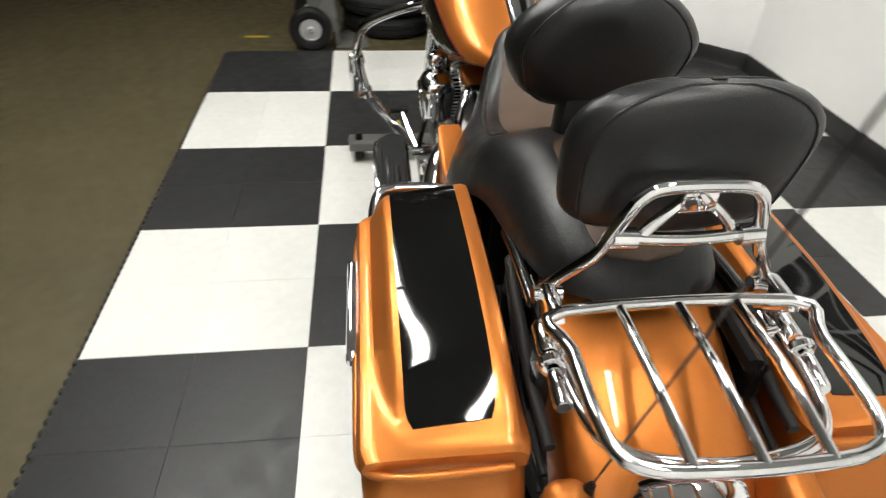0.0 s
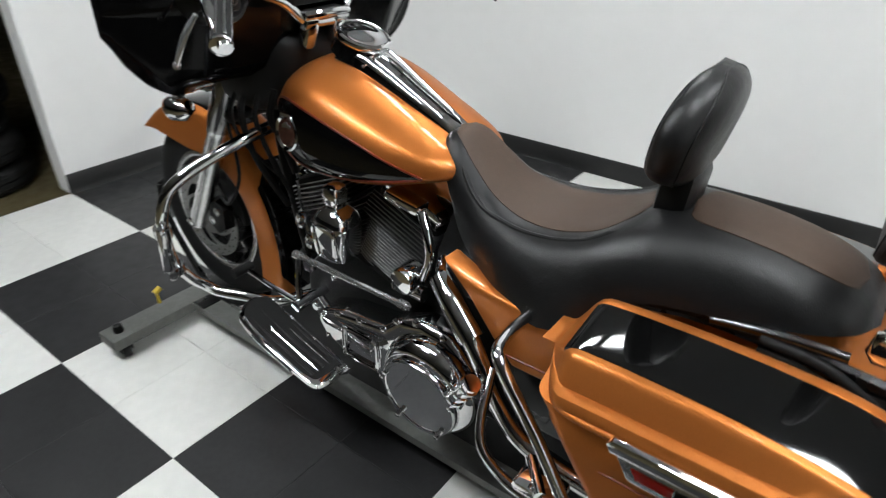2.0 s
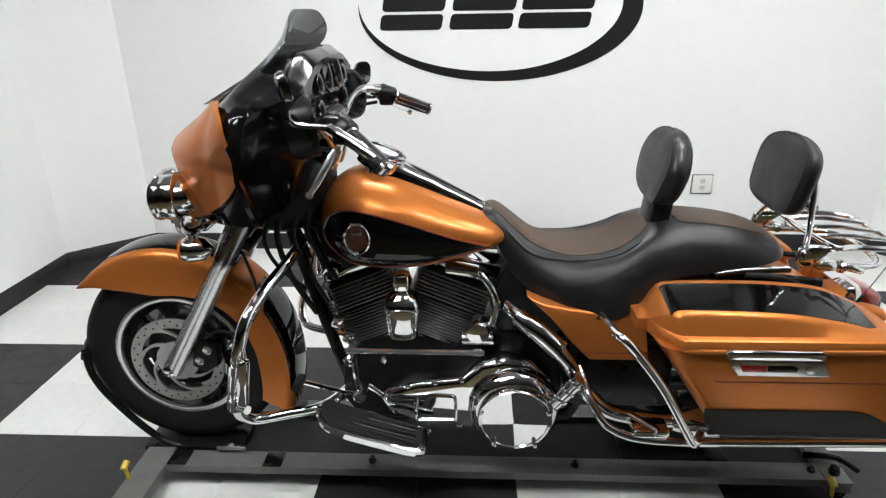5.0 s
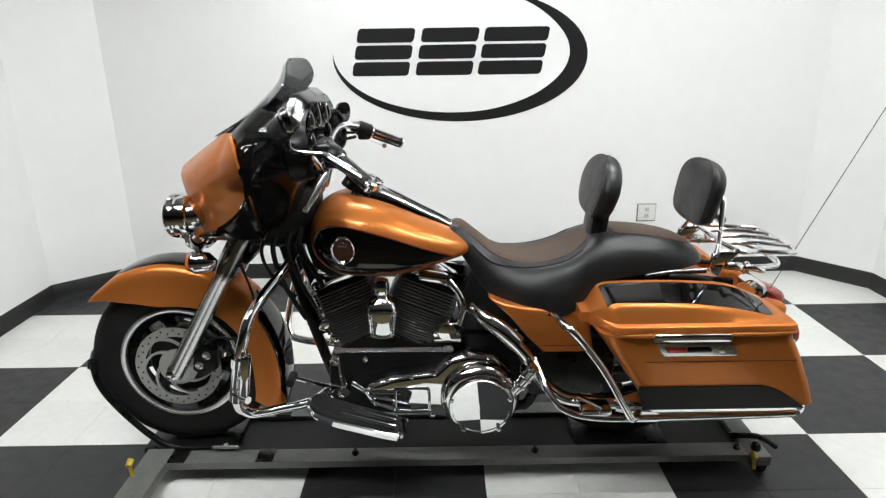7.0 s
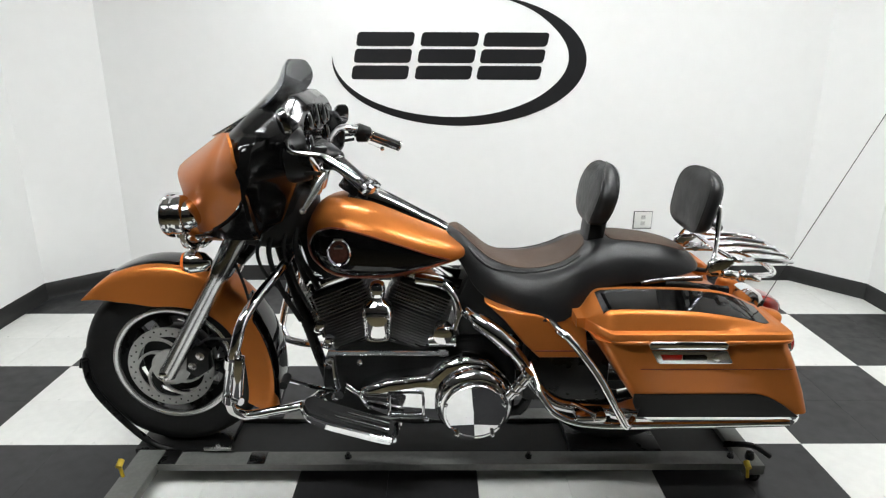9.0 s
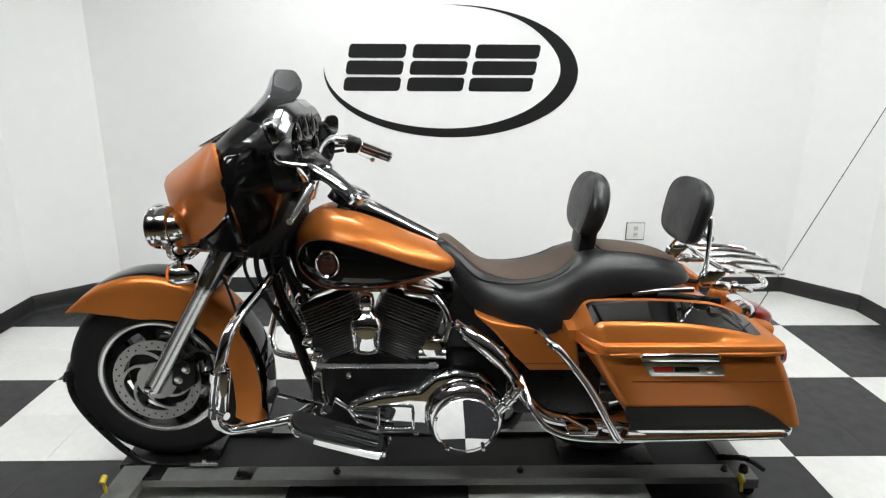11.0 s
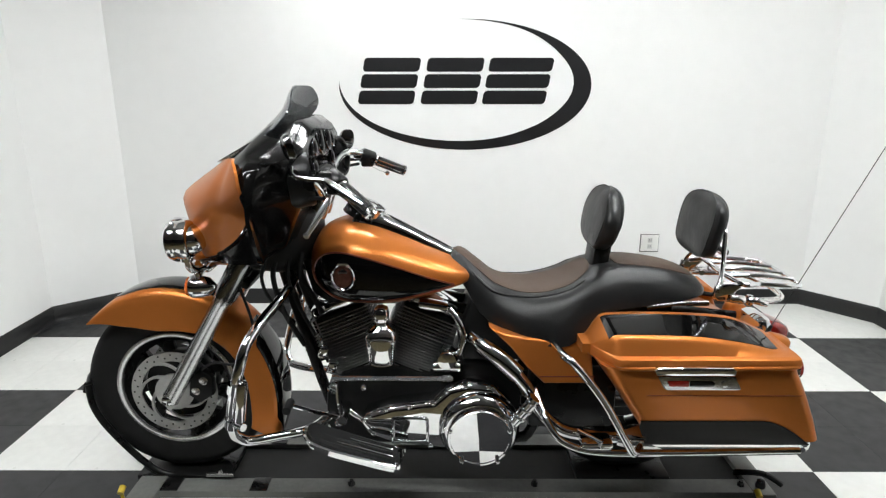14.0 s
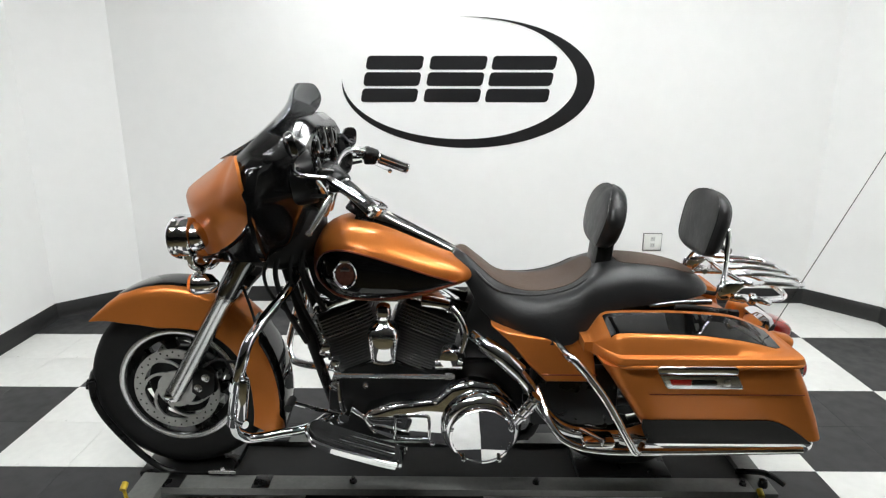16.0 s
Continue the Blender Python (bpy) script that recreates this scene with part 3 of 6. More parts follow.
def pad(name, c, w, h, d, tilt, narrow, label, crown=3.0, foot=8.0, side_round=6.0):
    """A rounded backrest pad, narrower at its foot."""
    bm = new_bm()
    rings = []
    m = Matrix.Translation(c) @ pose(0, 0, 0, 0, tilt, 0)
    n = 20
    for i in range(n + 1):
        v = -math.cos(math.pi * i / n)
        z = v * h / 2
        e = max(0.0, 1 - abs(v) ** (crown if v > 0 else foot)) ** 0.5
        ww = (w / 2) * (e * 0.93 + 0.07) * (1 - narrow * max(0.0, 0.1 - v) ** 1.15)
        dd = (d / 2) * (max(0.0, 1 - abs(v) ** side_round) ** 0.5 * 0.9 + 0.1)
        ring = []
        for j in range(28):
            a = 2 * math.pi * j / 28
            ca, sa = math.cos(a), math.sin(a)
            ring.append(m @ Vector((dd * math.copysign(abs(sa) ** 0.7, sa) - 0.012 * (ca ** 2), ww * math.copysign(abs(ca) ** 0.75, ca), z)))
        rings.append(ring)
    loft(bm, rings)
    ob = part(name, bm, M_LEATHER, bike, label)
    for f in (1, -1):
        welt = new_bm()
        edge = []
        for side_, order in ((1, range(1, n)), (-1, range(n - 1, 0, -1))):
            for i in order:
                v = -math.cos(math.pi * i / n)
                e = max(0.0, 1 - abs(v) ** (crown if v > 0 else foot)) ** 0.5
                ww = (w / 2) * (e * 0.93 + 0.07) * (1 - narrow * max(0.0, 0.1 - v) ** 1.15)
                dd = (d / 2) * (max(0.0, 1 - abs(v) ** side_round) ** 0.5 * 0.9 + 0.1)
                edge.append(m @ Vector((f * dd * 0.678 - 0.008, side_ * ww * 0.861, v * h / 2)))
        tube(welt, edge, 0.0022, 6, closed=True)
        part("welt", welt, M_LEATHER, ob, "stitched black welt")
    return ob


pad1 = pad("rider_backrest", (2.380, BY, 1.042), 0.328, 0.212, 0.086, 13, 0.20, "black leather rider backrest pad", 1.6, 4.5, 4.0)
pad2 = pad("passenger_backrest", (2.721, BY, 1.022), 0.318, 0.216, 0.064, 11, 0.08, "black leather passenger backrest pad", 3.5, 7.0, 4.0)
bm = new_bm()
block(bm, (2.368, BY, 0.915), (0.066, 0.122, 0.13), 0.024, (0, 6, 0))
part("backrest_post", bm, M_LEATHER, pad1, "black leather-wrapped post")

# saddlebags
LID_OUT = [(2.262, 0.694), (2.290, 0.704), (2.302, 0.720), (2.335, 0.750), (2.36, 0.757), (2.5, 0.755), (2.62, 0.748), (2.75, 0.728), (2.83, 0.708), (2.85, 0.702)]
LID_IN = [(2.262, 0.696), (2.290, 0.710), (2.302, 0.726), (2.33, 0.768), (2.36, 0.777), (2.5, 0.780), (2.65, 0.775), (2.754, 0.762), (2.85, 0.722)]


def saddlebag(s):
    """s is -1 for the bag on the stand side, 1 for the other."""
    tag = "copper and black hard saddlebag with a hinged lid and chrome latch"
    o, i_ = 0.405, 0.190

    def y(lat):
        return BY + s * lat

    body = new_bm()
    rings = []
    for z, x0, x1, out, inn in ((0.412, 2.480, 2.985, 0.375, 0.215), (0.425, 2.468, 2.992, 0.395, 0.205), (0.50, 2.418, 2.962, 0.405, 0.195), (0.60, 2.352, 2.918, 0.408, 0.190), (0.640, 2.326, 2.897, 0.410, 0.190), (0.648, 2.322, 2.894, 0.406, 0.190), (0.675, 2.300, 2.884, 0.404, 0.190)):
        ring = []
        r = 0.035
        for cx, cy, a0 in ((x1 - r, out - r, 0), (x0 + r, out - r, 90), (x0 + r, inn + r, 180), (x1 - r, inn + r, 270)):
            for k in range(6):
                a = radians(a0 + 90 * k / 5)
                yy = cy + r * math.sin(a)
                xx = cx + r * math.cos(a)
                front = max(0.0, 1 - (xx - x0) / 0.12)
                ring.append((xx + front * 0.17 * (yy - 0.345) * max(0.0, (z - 0.55) / 0.125), y(yy), z))
        rings.append(ring)
    loft(body, rings)
    bag = part("saddlebag", body, M_COPPER, bike, tag)
    # black lower band, with a curved top at its rear end
    band = new_bm()
    rows = []
    for k in range(25):
        x = 2.428 + (2.952 - 2.428) * k / 24
        t = max(0.0, (x - 2.80) / 0.15)
        hi = 0.503 - 0.085 * min(1.0, t) ** 1.6
        lo = 0.416
        x_lo = x if k else 2.478
        rows.append([(x if q > 0.5 else (x + (x_lo - x) * (1 - 2 * q)), y(0.3935 + 0.0135 * ((lo + (hi - lo) * q - 0.416) / 0.09) ** 0.5 + 0.0028), lo + (hi - lo) * q) for q in (0, 0.15, 0.4, 0.7, 1)])
    loft(band, [r + [(p[0], p[1] - s * 0.006, p[2]) for p in reversed(r)] for r in rows])
    part("lower_band", band, M_BAND, bag, "satin black lower band")
    lid = new_bm()
    rings = []
    xs = [2.264, 2.268, 2.276, 2.284, 2.290, 2.296] + [2.302 + (2.850 - 2.302) * (k / 32) ** 1.4 for k in range(33)] + [2.858, 2.866, 2.874, 2.880, 2.886]

    def base(x):
        return 0.676

    def ridge(x):
        zo, zi = curve(LID_OUT, x), curve(LID_IN, x)
        f = max(0.0, (x - 2.850) / 0.024)
        b0 = base(x) + 0.031
        return (b0 if f >= 1 else max(b0, zo + (b0 - zo) * f ** 1.5)), (b0 if f >= 1 else max(b0, zi + (b0 - zi) * f ** 1.5))

    for x in xs:
        b0 = base(x)
        zo, zi = ridge(x)
        e = min(1.0, max(0.0, (2.893 - x) / 0.03)) ** 0.5 * min(1.0, 0.75 + (x - 2.290) * 12)
        mid = 0.2985

        mitre = max(0.0, min(1.0, (x - 2.292) / 0.056)) ** 0.7

        def L(v):
            return mid + (v - mid) * (0.88 + 0.12 * e) * (mitre if v > mid else 1.0)
        sec = ((L(0.404), b0), (L(0.413), b0 + 0.006), (L(0.414), b0 + 0.016), (L(0.408), b0 + 0.026), (L(0.396), b0 + 0.030), (L(0.388), b0 + 0.030),
               (L(0.370), max(b0 + 0.031, zo - 0.012)), (L(0.364), max(b0 + 0.031, zo - 0.003)), (L(0.357), zo), (L(0.340), zo + (zi - zo) * 0.12),
               (L(0.226), zi - (zi - zo) * 0.08), (L(0.212), zi), (L(0.204), max(b0 + 0.03, zi - 0.004)), (L(0.199), max(b0 + 0.029, zi - 0.016)), (L(0.188), b0 + 0.02), (L(0.190), b0))
        rings.append([(x, y(a), z) for a, z in sec])
    loft(lid, rings)
    ld = part("lid", lid, M_COPPER, bag, "copper saddlebag lid")
    lip = new_bm()
    tube(lip, [(x, y(a), z) for x, a, z in ((2.893, 0.215, 0.686), (2.897, 0.30, 0.686), (2.894, 0.37, 0.685), (2.878, 0.405, 0.682), (2.83, 0.413, 0.680), (2.65, 0.414, 0.679), (2.46, 0.414, 0.678), (2.39, 0.412, 0.677), (2.352, 0.401, 0.675), (2.324, 0.364, 0.674), (2.298, 0.305, 0.674), (2.274, 0.240, 0.674), (2.262, 0.195, 0.674))], 0.0062, 10, smooth=4)
    part("lid_lip", lip, M_COPPER, ld)
    inset = new_bm()
    rows = []
    for k in range(45):
        x = 2.330 + (2.844 - 2.330) * (k / 44) ** 1.3
        zo, zi = ridge(x)
        e = min(1.0, max(0.0, (2.846 - x) / 0.028)) ** 0.5
        a0, a1 = 0.2895 + 0.0600 * (0.80 + 0.20 * e), 0.2895 - 0.0600 * (0.80 + 0.20 * e)

        def top_z(a):
            return zo + (zi - zo) * (0.357 - a) / (0.357 - 0.212)
        rows.append([(x, y(a0 + (a1 - a0) * q), top_z(a0 + (a1 - a0) * q) + 0.0015 + 0.0003 * (1 - (2 * q - 1) ** 6)) for q in (0, 0.06, 0.2, 0.4, 0.6, 0.8, 0.94, 1)])
    loft(inset, [r + [(p[0], p[1], p[2] - 0.008) for p in reversed(r)] for r in rows])
    part("lid_panel", inset, M_GLOSS, ld, "glossy black lid panel")
    return bag


left_bag = saddlebag(-1)
right_bag = saddlebag(1)

FAIR_W = [(0.90, 0.29), (0.98, 0.34), (1.04, 0.375), (1.09, 0.400), (1.13, 0.418), (1.16, 0.448), (1.19, 0.476), (1.23, 0.498), (1.30, 0.494)]
# fairing: an outer shell like a bat's wing, swept back from its nose
def fairing_x(lat, z):
    k = min(1.0, abs(lat) / curve(FAIR_W, z))
    up = max(0.0, z - 1.125)
    nose = 0.963 + 1.45 * (up - 0.012 * (1 - math.exp(-up / 0.012))) + 0.14 * max(0.0, 1.11 - z) + 0.4 * max(0.0, 0.98 - z)
    edge = 1.305 - 0.20 * max(0.0, 1.03 - z)
    flute = 0.008 * math.exp(-((k - 0.84) / 0.05) ** 2) * min(1.0, max(0.0, (z - 1.03) / 0.16))
    return nose + flute + (edge - nose) * (0.50 * (k * k + 0.006) ** 0.5 - 0.0385 + 0.536 * k ** 4.2)


FAIR_HI = [(0.0, 1.246), (0.30, 1.252), (0.60, 1.272), (0.82, 1.290), (0.93, 1.286), (0.985, 1.262), (1.0, 1.22)]
FAIR_LO = [(0.0, 0.915), (0.2, 0.925), (0.4, 0.940), (0.6, 0.955), (0.8, 0.992), (0.93, 1.055), (1.0, 1.125)]
bm = new_bm()
rings = []
for i in range(61):
    u = math.sin(math.pi / 2 * (-1 + 2 * i / 60))
    hi, lo = curve(FAIR_HI, abs(u)), curve(FAIR_LO, abs(u))
    col = []
    for j in range(19):
        z = lo + (hi - lo) * j / 18
        lat = u * curve(FAIR_W, z)
        col.append((fairing_x(lat, z), BY + lat, z))
    rings.append(col + [(x + 0.006, BY + (y - BY) * 0.99, z) for x, y, z in reversed(col)])
loft(bm, rings)
fairing = part("fairing", bm, M_COPPER, bike, "copper metallic batwing fairing")
# inner fairing, with a hood over the instruments
HOOD = [(0.0, 1.384), (0.15, 1.374), (0.21, 1.355), (0.30, 1.322), (0.38, 1.298), (0.435, 1.284), (0.475, 1.258), (0.489, 1.20)]
bm = new_bm()
rings = []
for i in range(57):
    lat = -0.489 + 0.978 * i / 56
    k = abs(lat)
    hi, lo = curve(HOOD, k), curve(FAIR_LO, min(1.0, k / 0.484)) + 0.002
    back, front = [], []
    for j in range(19):
        z = lo + (hi - lo) * j / 18
        xf = fairing_x(lat, min(z, 1.245)) + 0.010 + 1.21 * max(0.0, z - 1.245) + 0.012 * max(0.0, z - 1.245) / 0.1
        t = j / 18
        depth = 1.432 - 0.42 * max(0.0, 1.17 - z) - 0.5 * max(0.0, k - 0.30) + 0.10 * max(0.0, z - 1.30)
        edge = min(1.0, 7 * t + 0.12) * min(1.0, 9 * (1 - t) + 0.62)
        back.append((max(xf + 0.012, xf + (depth - xf) * edge ** 0.7), BY + lat, z))
        front.append((xf, BY + lat, z))
    rings.append(back + list(reversed(front)))
loft(bm, rings)
inner = part("inner_fairing", bm, M_INNER, bike, "black inner fairing with gauges and speakers")

# windshield, recurved and rounded at its upper corners
SHIELD = [(0.0, 0.0), (0.35, 0.105), (0.64, 0.178), (0.80, 0.200), (0.93, 0.212), (1.0, 0.225)]
bm = new_bm()
rings = []
for i in range(41):
    u = -1 + 2 * i / 40
    k = abs(u)
    h = 0.225 * max(0.0, 1 - k ** 4.8) ** 0.55 + 0.003
    col = []
    for t in (j / 10 for j in range(11)):
        zz_ = h * t
        q_ = zz_ / 0.228
        lat = u * (0.262 - 0.012 * q_)
        x0 = fairing_x(0, 1.246) + (fairing_x(u * 0.262, 1.246) - fairing_x(0, 1.246)) * (1 - 0.4 * q_) + 0.004 + 0.004 * q_ + 0.048 * k * k * min(1.0, 3 * q_)
        col.append((x0 + curve(SHIELD, q_), BY + lat, curve(FAIR_HI, k * 0.49) * (1 - q_) + 1.248 * q_ + zz_))
    rings.append(col + [(x + 0.004, y, z) for x, y, z in reversed(col)])
loft(bm, rings)
windshield = part("windshield", bm, M_SMOKE, bike, "short dark smoked windshield")

# headlamp
HL = aim((0.915, BY, 0.962), (1, 0, 0.02))
bm = new_bm()
lathe(bm, [(0.068, 0.085), (0.072, 0.070), (0.072, 0.034), (0.076, 0.030), (0.078, 0.022), (0.078, 0.0), (0.074, -0.010), (0.066, -0.006), (0.045, 0.035), (0.004, 0.05)], HL, 40)
headlamp = part("headlamp", bm, M_CHROME, bike, "round chrome headlamp")
bm = new_bm()
lathe(bm, [(0.067, -0.004), (0.05, -0.012), (0.025, -0.016), (0.002, -0.017)], HL, 40, cap=False)
part("headlamp_glass", bm, M_CLEAR, headlamp, "clear glass lens")
bm = new_bm()
lathe(bm, [(0.074, 0.068), (0.080, 0.075), (0.088, 0.11), (0.092, 0.17)], HL, 40)
part("headlamp_shell", bm, M_COPPER, headlamp, "copper painted shell")

# tank trim
for s in (-1, 1):
    yb = BY + s * (tank_half(1.517, 0.894) + 0.004)
    bm = new_bm()
    m = aim((1.517, yb, 0.894), (0, s, 0.12)) @ Matrix.Diagonal((1, 1.18, 1, 1))
    lathe(bm, [(0.030, -0.004), (0.036, -0.002), (0.038, 0.003), (0.035, 0.006), (0.031, 0.003), (0.030, 0.002)], m, 32)
    badge = part("tank_badge", bm, M_CHROME, tank, "oval chrome badge with an enamel centre")
    bm = new_bm()
    lathe(bm, [(0.030, 0.002), (0.028, 0.0045), (0.002, 0.005)], m, 28)
    part("enamel", bm, M_ENAMEL, badge, "dark enamel centre")
    bm = new_bm()
    slab(bm, [(1.490, 0.872), (1.497, 0.862), (1.537, 0.862), (1.544, 0.872), (1.540, 0.880), (1.494, 0.880)], yb - 0.003, yb + 0.003, 0.001)
    slab(bm, [(1.500, 0.932), (1.534, 0.932), (1.532, 0.941), (1.502, 0.941)], yb - 0.003, yb + 0.003, 0.001)
    slab(bm, [(1.505, 0.890), (1.529, 0.890), (1.532, 0.912), (1.517, 0.921), (1.502, 0.912)], yb - 0.0035, yb + 0.0035, 0.001)
    part("badge_bars", bm, M_CHROME, badge)

bm = new_bm()
rings = []
for i in range(25):
    t = i / 24
    x = 1.53 + 0.36 * t
    z = curve(TANK_TOP, x) + (0.007 + 0.030 * (1 - t) ** 0.8) * min(1.0, 0.05 + 7 * t)
    w = 0.060 - 0.028 * t
    low = curve(TANK_TOP, x) - 0.02
    prof = [(1.10, None), (1.0, -0.014), (0.93, -0.004), (0.80, 0.000), (0.64, -0.003), (0.48, -0.001), (0.30, 0.0035), (0.12, 0.006)]
    rings.append([(x, BY - w * f, low if h is None else z + h) for f, h in prof] + [(x, BY + w * f, low if h is None else z + h) for f, h in reversed(prof)])
loft(bm, rings)
console = part("tank_console", bm, M_CHROME, bike, "chrome tank console with a black centre strip")
bm = new_bm()
rings = []
for i in range(21):
    t = i / 20
    x = 1.65 + 0.215 * t
    tt = (x - 1.53) / 0.36
    z = curve(TANK_TOP, x) + 0.0140 + 0.030 * (1 - tt) ** 0.8
    w = (0.011 - 0.004 * t) * min(1, 6 * t + 0.5, 6 * (1 - t) + 0.4)
    rings.append([(x, BY - w, z - 0.001), (x, BY - w * 0.6, z + 0.0008), (x, BY + w * 0.6, z + 0.0008), (x, BY + w, z - 0.001), (x, BY, z - 0.008)])
loft(bm, rings)
part("console_strip", bm, M_GLOSS, console, "glossy black centre strip")
bm = new_bm()
lathe(bm, [(0.056, -0.020), (0.060, -0.012), (0.066, -0.006), (0.068, 0.0), (0.066, 0.006), (0.060, 0.009), (0.054, 0.0075), (0.034, 0.0115), (0.002, 0.013)], aim((1.574, BY, 1.086), (0.40, 0, 1)), 48)
part("fuel_cap", bm, M_CHROME, console, "round chrome fuel cap")
# black skirt below the cap, coloured to give the shade there
bm = new_bm()
lathe(bm, [(0.070, -0.044), (0.066, -0.030), (0.063, -0.016), (0.061, -0.010)], aim((1.574, BY, 1.086), (0.40, 0, 1)), 40)
part("cap_collar", bm, M_GLOSS, console, "glossy black ring standing in for the shade under the cap")
bm = new_bm()
lathe(bm, [(0.016, 0), (0.016, 0.004), (0.011, 0.006), (0.002, 0.006)], aim((1.70, BY, 1.013), (0.4, 0, 1)), 20)
part("ignition_switch", bm, M_BLACK, console)

# frame and engine
bm = new_bm()
for s in (-1, 1):
    tube(bm, [side(1.27, s * 0.05, 0.95), side(1.34, s * 0.085, 0.72), side(1.43, s * 0.10, 0.42), side(1.48, s * 0.10, 0.30), side(1.60, s * 0.11, 0.265), side(2.05, s * 0.12, 0.265), side(2.15, s * 0.13, 0.33), side(2.2, s * 0.13, 0.60), side(2.12, s * 0.10, 0.70), side(1.95, s * 0.06, 0.72), side(1.60, s * 0.03, 0.80), side(1.30, s * 0.03, 0.90)], 0.019, 10, smooth=6)
    tube(bm, [side(2.15, s * 0.13, 0.66), side(2.45, s * 0.14, 0.76), side(2.80, s * 0.14, 0.74)], 0.015, 8, smooth=5)
tube(bm, [side(1.235, 0, 1.02), side(1.30, 0, 0.86)], 0.038, 16)
frame_part = part("frame", bm, M_BLACK, bike, "black tubular steel frame")
bm = new_bm()
block(bm, (1.16, BY, 0.86), (0.09, 0.30, 0.035), 0.012, (0, 30, 0))
block(bm, (1.235, BY, 1.005), (0.10, 0.30, 0.04), 0.012, (0, 30, 0))
part("fork_yoke", bm, M_BLACK, bike, "black fork yokes")
bm = new_bm()
slab(bm, [(1.42, 0.33), (1.46, 0.27), (1.86, 0.27), (2.08, 0.30), (2.12, 0.42), (2.06, 0.56), (1.88, 0.56), (1.78, 0.52), (1.62, 0.565), (1.50, 0.53), (1.43, 0.46)], BY - 0.135, BY + 0.135, 0.02)
crank = part("crankcase", bm, M_WRINKLE, bike, "black crankcase and gearbox")
bm = new_bm()
slab(bm, [(1.90, 0.56), (2.12, 0.56), (2.20, 0.66), (2.12, 0.79), (1.93, 0.79), (1.88, 0.66)], BY - 0.12, BY + 0.12, 0.02)
part("battery_box", bm, M_WRINKLE, bike, "black battery and oil tank housing")
bm = new_bm()
block(bm, (1.392, BY, 0.600), (0.05, 0.15, 0.13), 0.012, (0, -18, 0))
cooler = part("oil_cooler", bm, M_BLACK, bike, "black finned cooler on the down tubes")
for k in range(7):
    bm = new_bm()
    block(bm, (1.378 - k * 0.006, BY, 0.548 + k * 0.0175), (0.03, 0.145, 0.005), 0, (0, -18, 0))
    part("cooler_fin", bm, M_BLACK, cooler)
CRANK = Vector((1.635, BY, 0.355))
for nm, ang in (("front_cylinder", -22.5), ("rear_cylinder", 22.5)):
    d = Vector((math.sin(radians(ang)), 0, math.cos(radians(ang))))
    t = Vector((d.z, 0, -d.x))
    bm = new_bm()
    lathe(bm, [(0.066, 0.12), (0.066, 0.40)], aim(CRANK, d), 28)
    cyl = part(nm, bm, M_BLACK, bike, "black finned engine cylinder")
    for k in range(15):
        h = 0.172 + k * 0.0102
        wx, wy = 0.108 + 0.0006 * k, 0.122
        c = CRANK + d * h
        bm = new_bm()
        ring = []
        for j in range(32):
            a = 2 * math.pi * j / 32
            ca, sa = math.cos(a), math.sin(a)
            ring.append((math.copysign(abs(ca) ** 0.45, ca) * wx, math.copysign(abs(sa) ** 0.45, sa) * wy))
        loft(bm, [[c + t * (a * f) + Vector((0, b * f, 0)) + d * e for a, b in ring] for e, f in ((-0.0016, 0.99), (-0.0008, 1.0), (0.0008, 1.0), (0.0016, 0.99))])
        part("cooling_fin", bm, M_FIN, cyl)
    top = CRANK + d * 0.405
    bm = new_bm()
    block(bm, top - d * 0.034, (0.190, 0.216, 0.090), 0.014, (0, ang, 0))
    hd = part("cylinder_head", bm, M_BLACK, cyl, "black cylinder head")
    for k in range(7):
        bm = new_bm()
        block(bm, top - d * (0.076 - k * 0.0115), (0.222 - 0.002 * k, 0.244 - 0.003 * k, 0.003), 0, (0, ang, 0))
        part("head_fin", bm, M_FIN, hd, smooth=False)
    bm = new_bm()
    block(bm, top + d * 0.030, (0.185, 0.205, 0.035), 0.014, (0, ang, 0))
    rk = part("rocker_cover", bm, M_CHROME, cyl, "chrome rocker cover")
    for k in range(4):
        bm = new_bm()
        lathe(bm, [(0.007, 0), (0.007, 0.008), (0.003, 0.010)], aim(top + t * (0.08 if k % 2 else -0.08) + Vector((0, -0.095 if k < 2 else 0.095, 0)) + d * 0.012, d), 6)
        part("bolt", bm, M_CHROME, rk)

# horn between the cylinders
bm = new_bm()
rings = []
for z, w, dp in ((0.585, 0.036, 0.030), (0.592, 0.041, 0.040), (0.600, 0.043, 0.045), (0.640, 0.049, 0.049), (0.675, 0.054, 0.052), (0.695, 0.053, 0.050), (0.712, 0.044, 0.042),
                 (0.722, 0.030, 0.032), (0.728, 0.021, 0.026), (0.735, 0.020, 0.024), (0.742, 0.025, 0.028), (0.765, 0.026, 0.028), (0.780, 0.022, 0.024), (0.787, 0.012, 0.014)):
    rings.append([(1.632 + w * math.copysign(abs(math.cos(a)) ** 0.6, math.cos(a)), BY - 0.185 - dp * math.copysign(abs(math.sin(a)) ** 0.6, math.sin(a)), z) for a in (2 * math.pi * j / 28 for j in range(28))])
loft(bm, rings)
horn = part("horn_cover", bm, M_CHROME, bike, "chrome waterfall horn cover")
bm = new_bm()
tube(bm, [(1.632 + x, BY - 0.185 - d, z) for x, d, z in ((-0.030, 0.041, 0.598), (0.030, 0.041, 0.598), (0.036, 0.048, 0.640), (0.039, 0.050, 0.670), (0.030, 0.051, 0.686), (0, 0.052, 0.690), (-0.030, 0.051, 0.686), (-0.039, 0.050, 0.670), (-0.036, 0.048, 0.640))], 0.003, 6, closed=True, smooth=3)
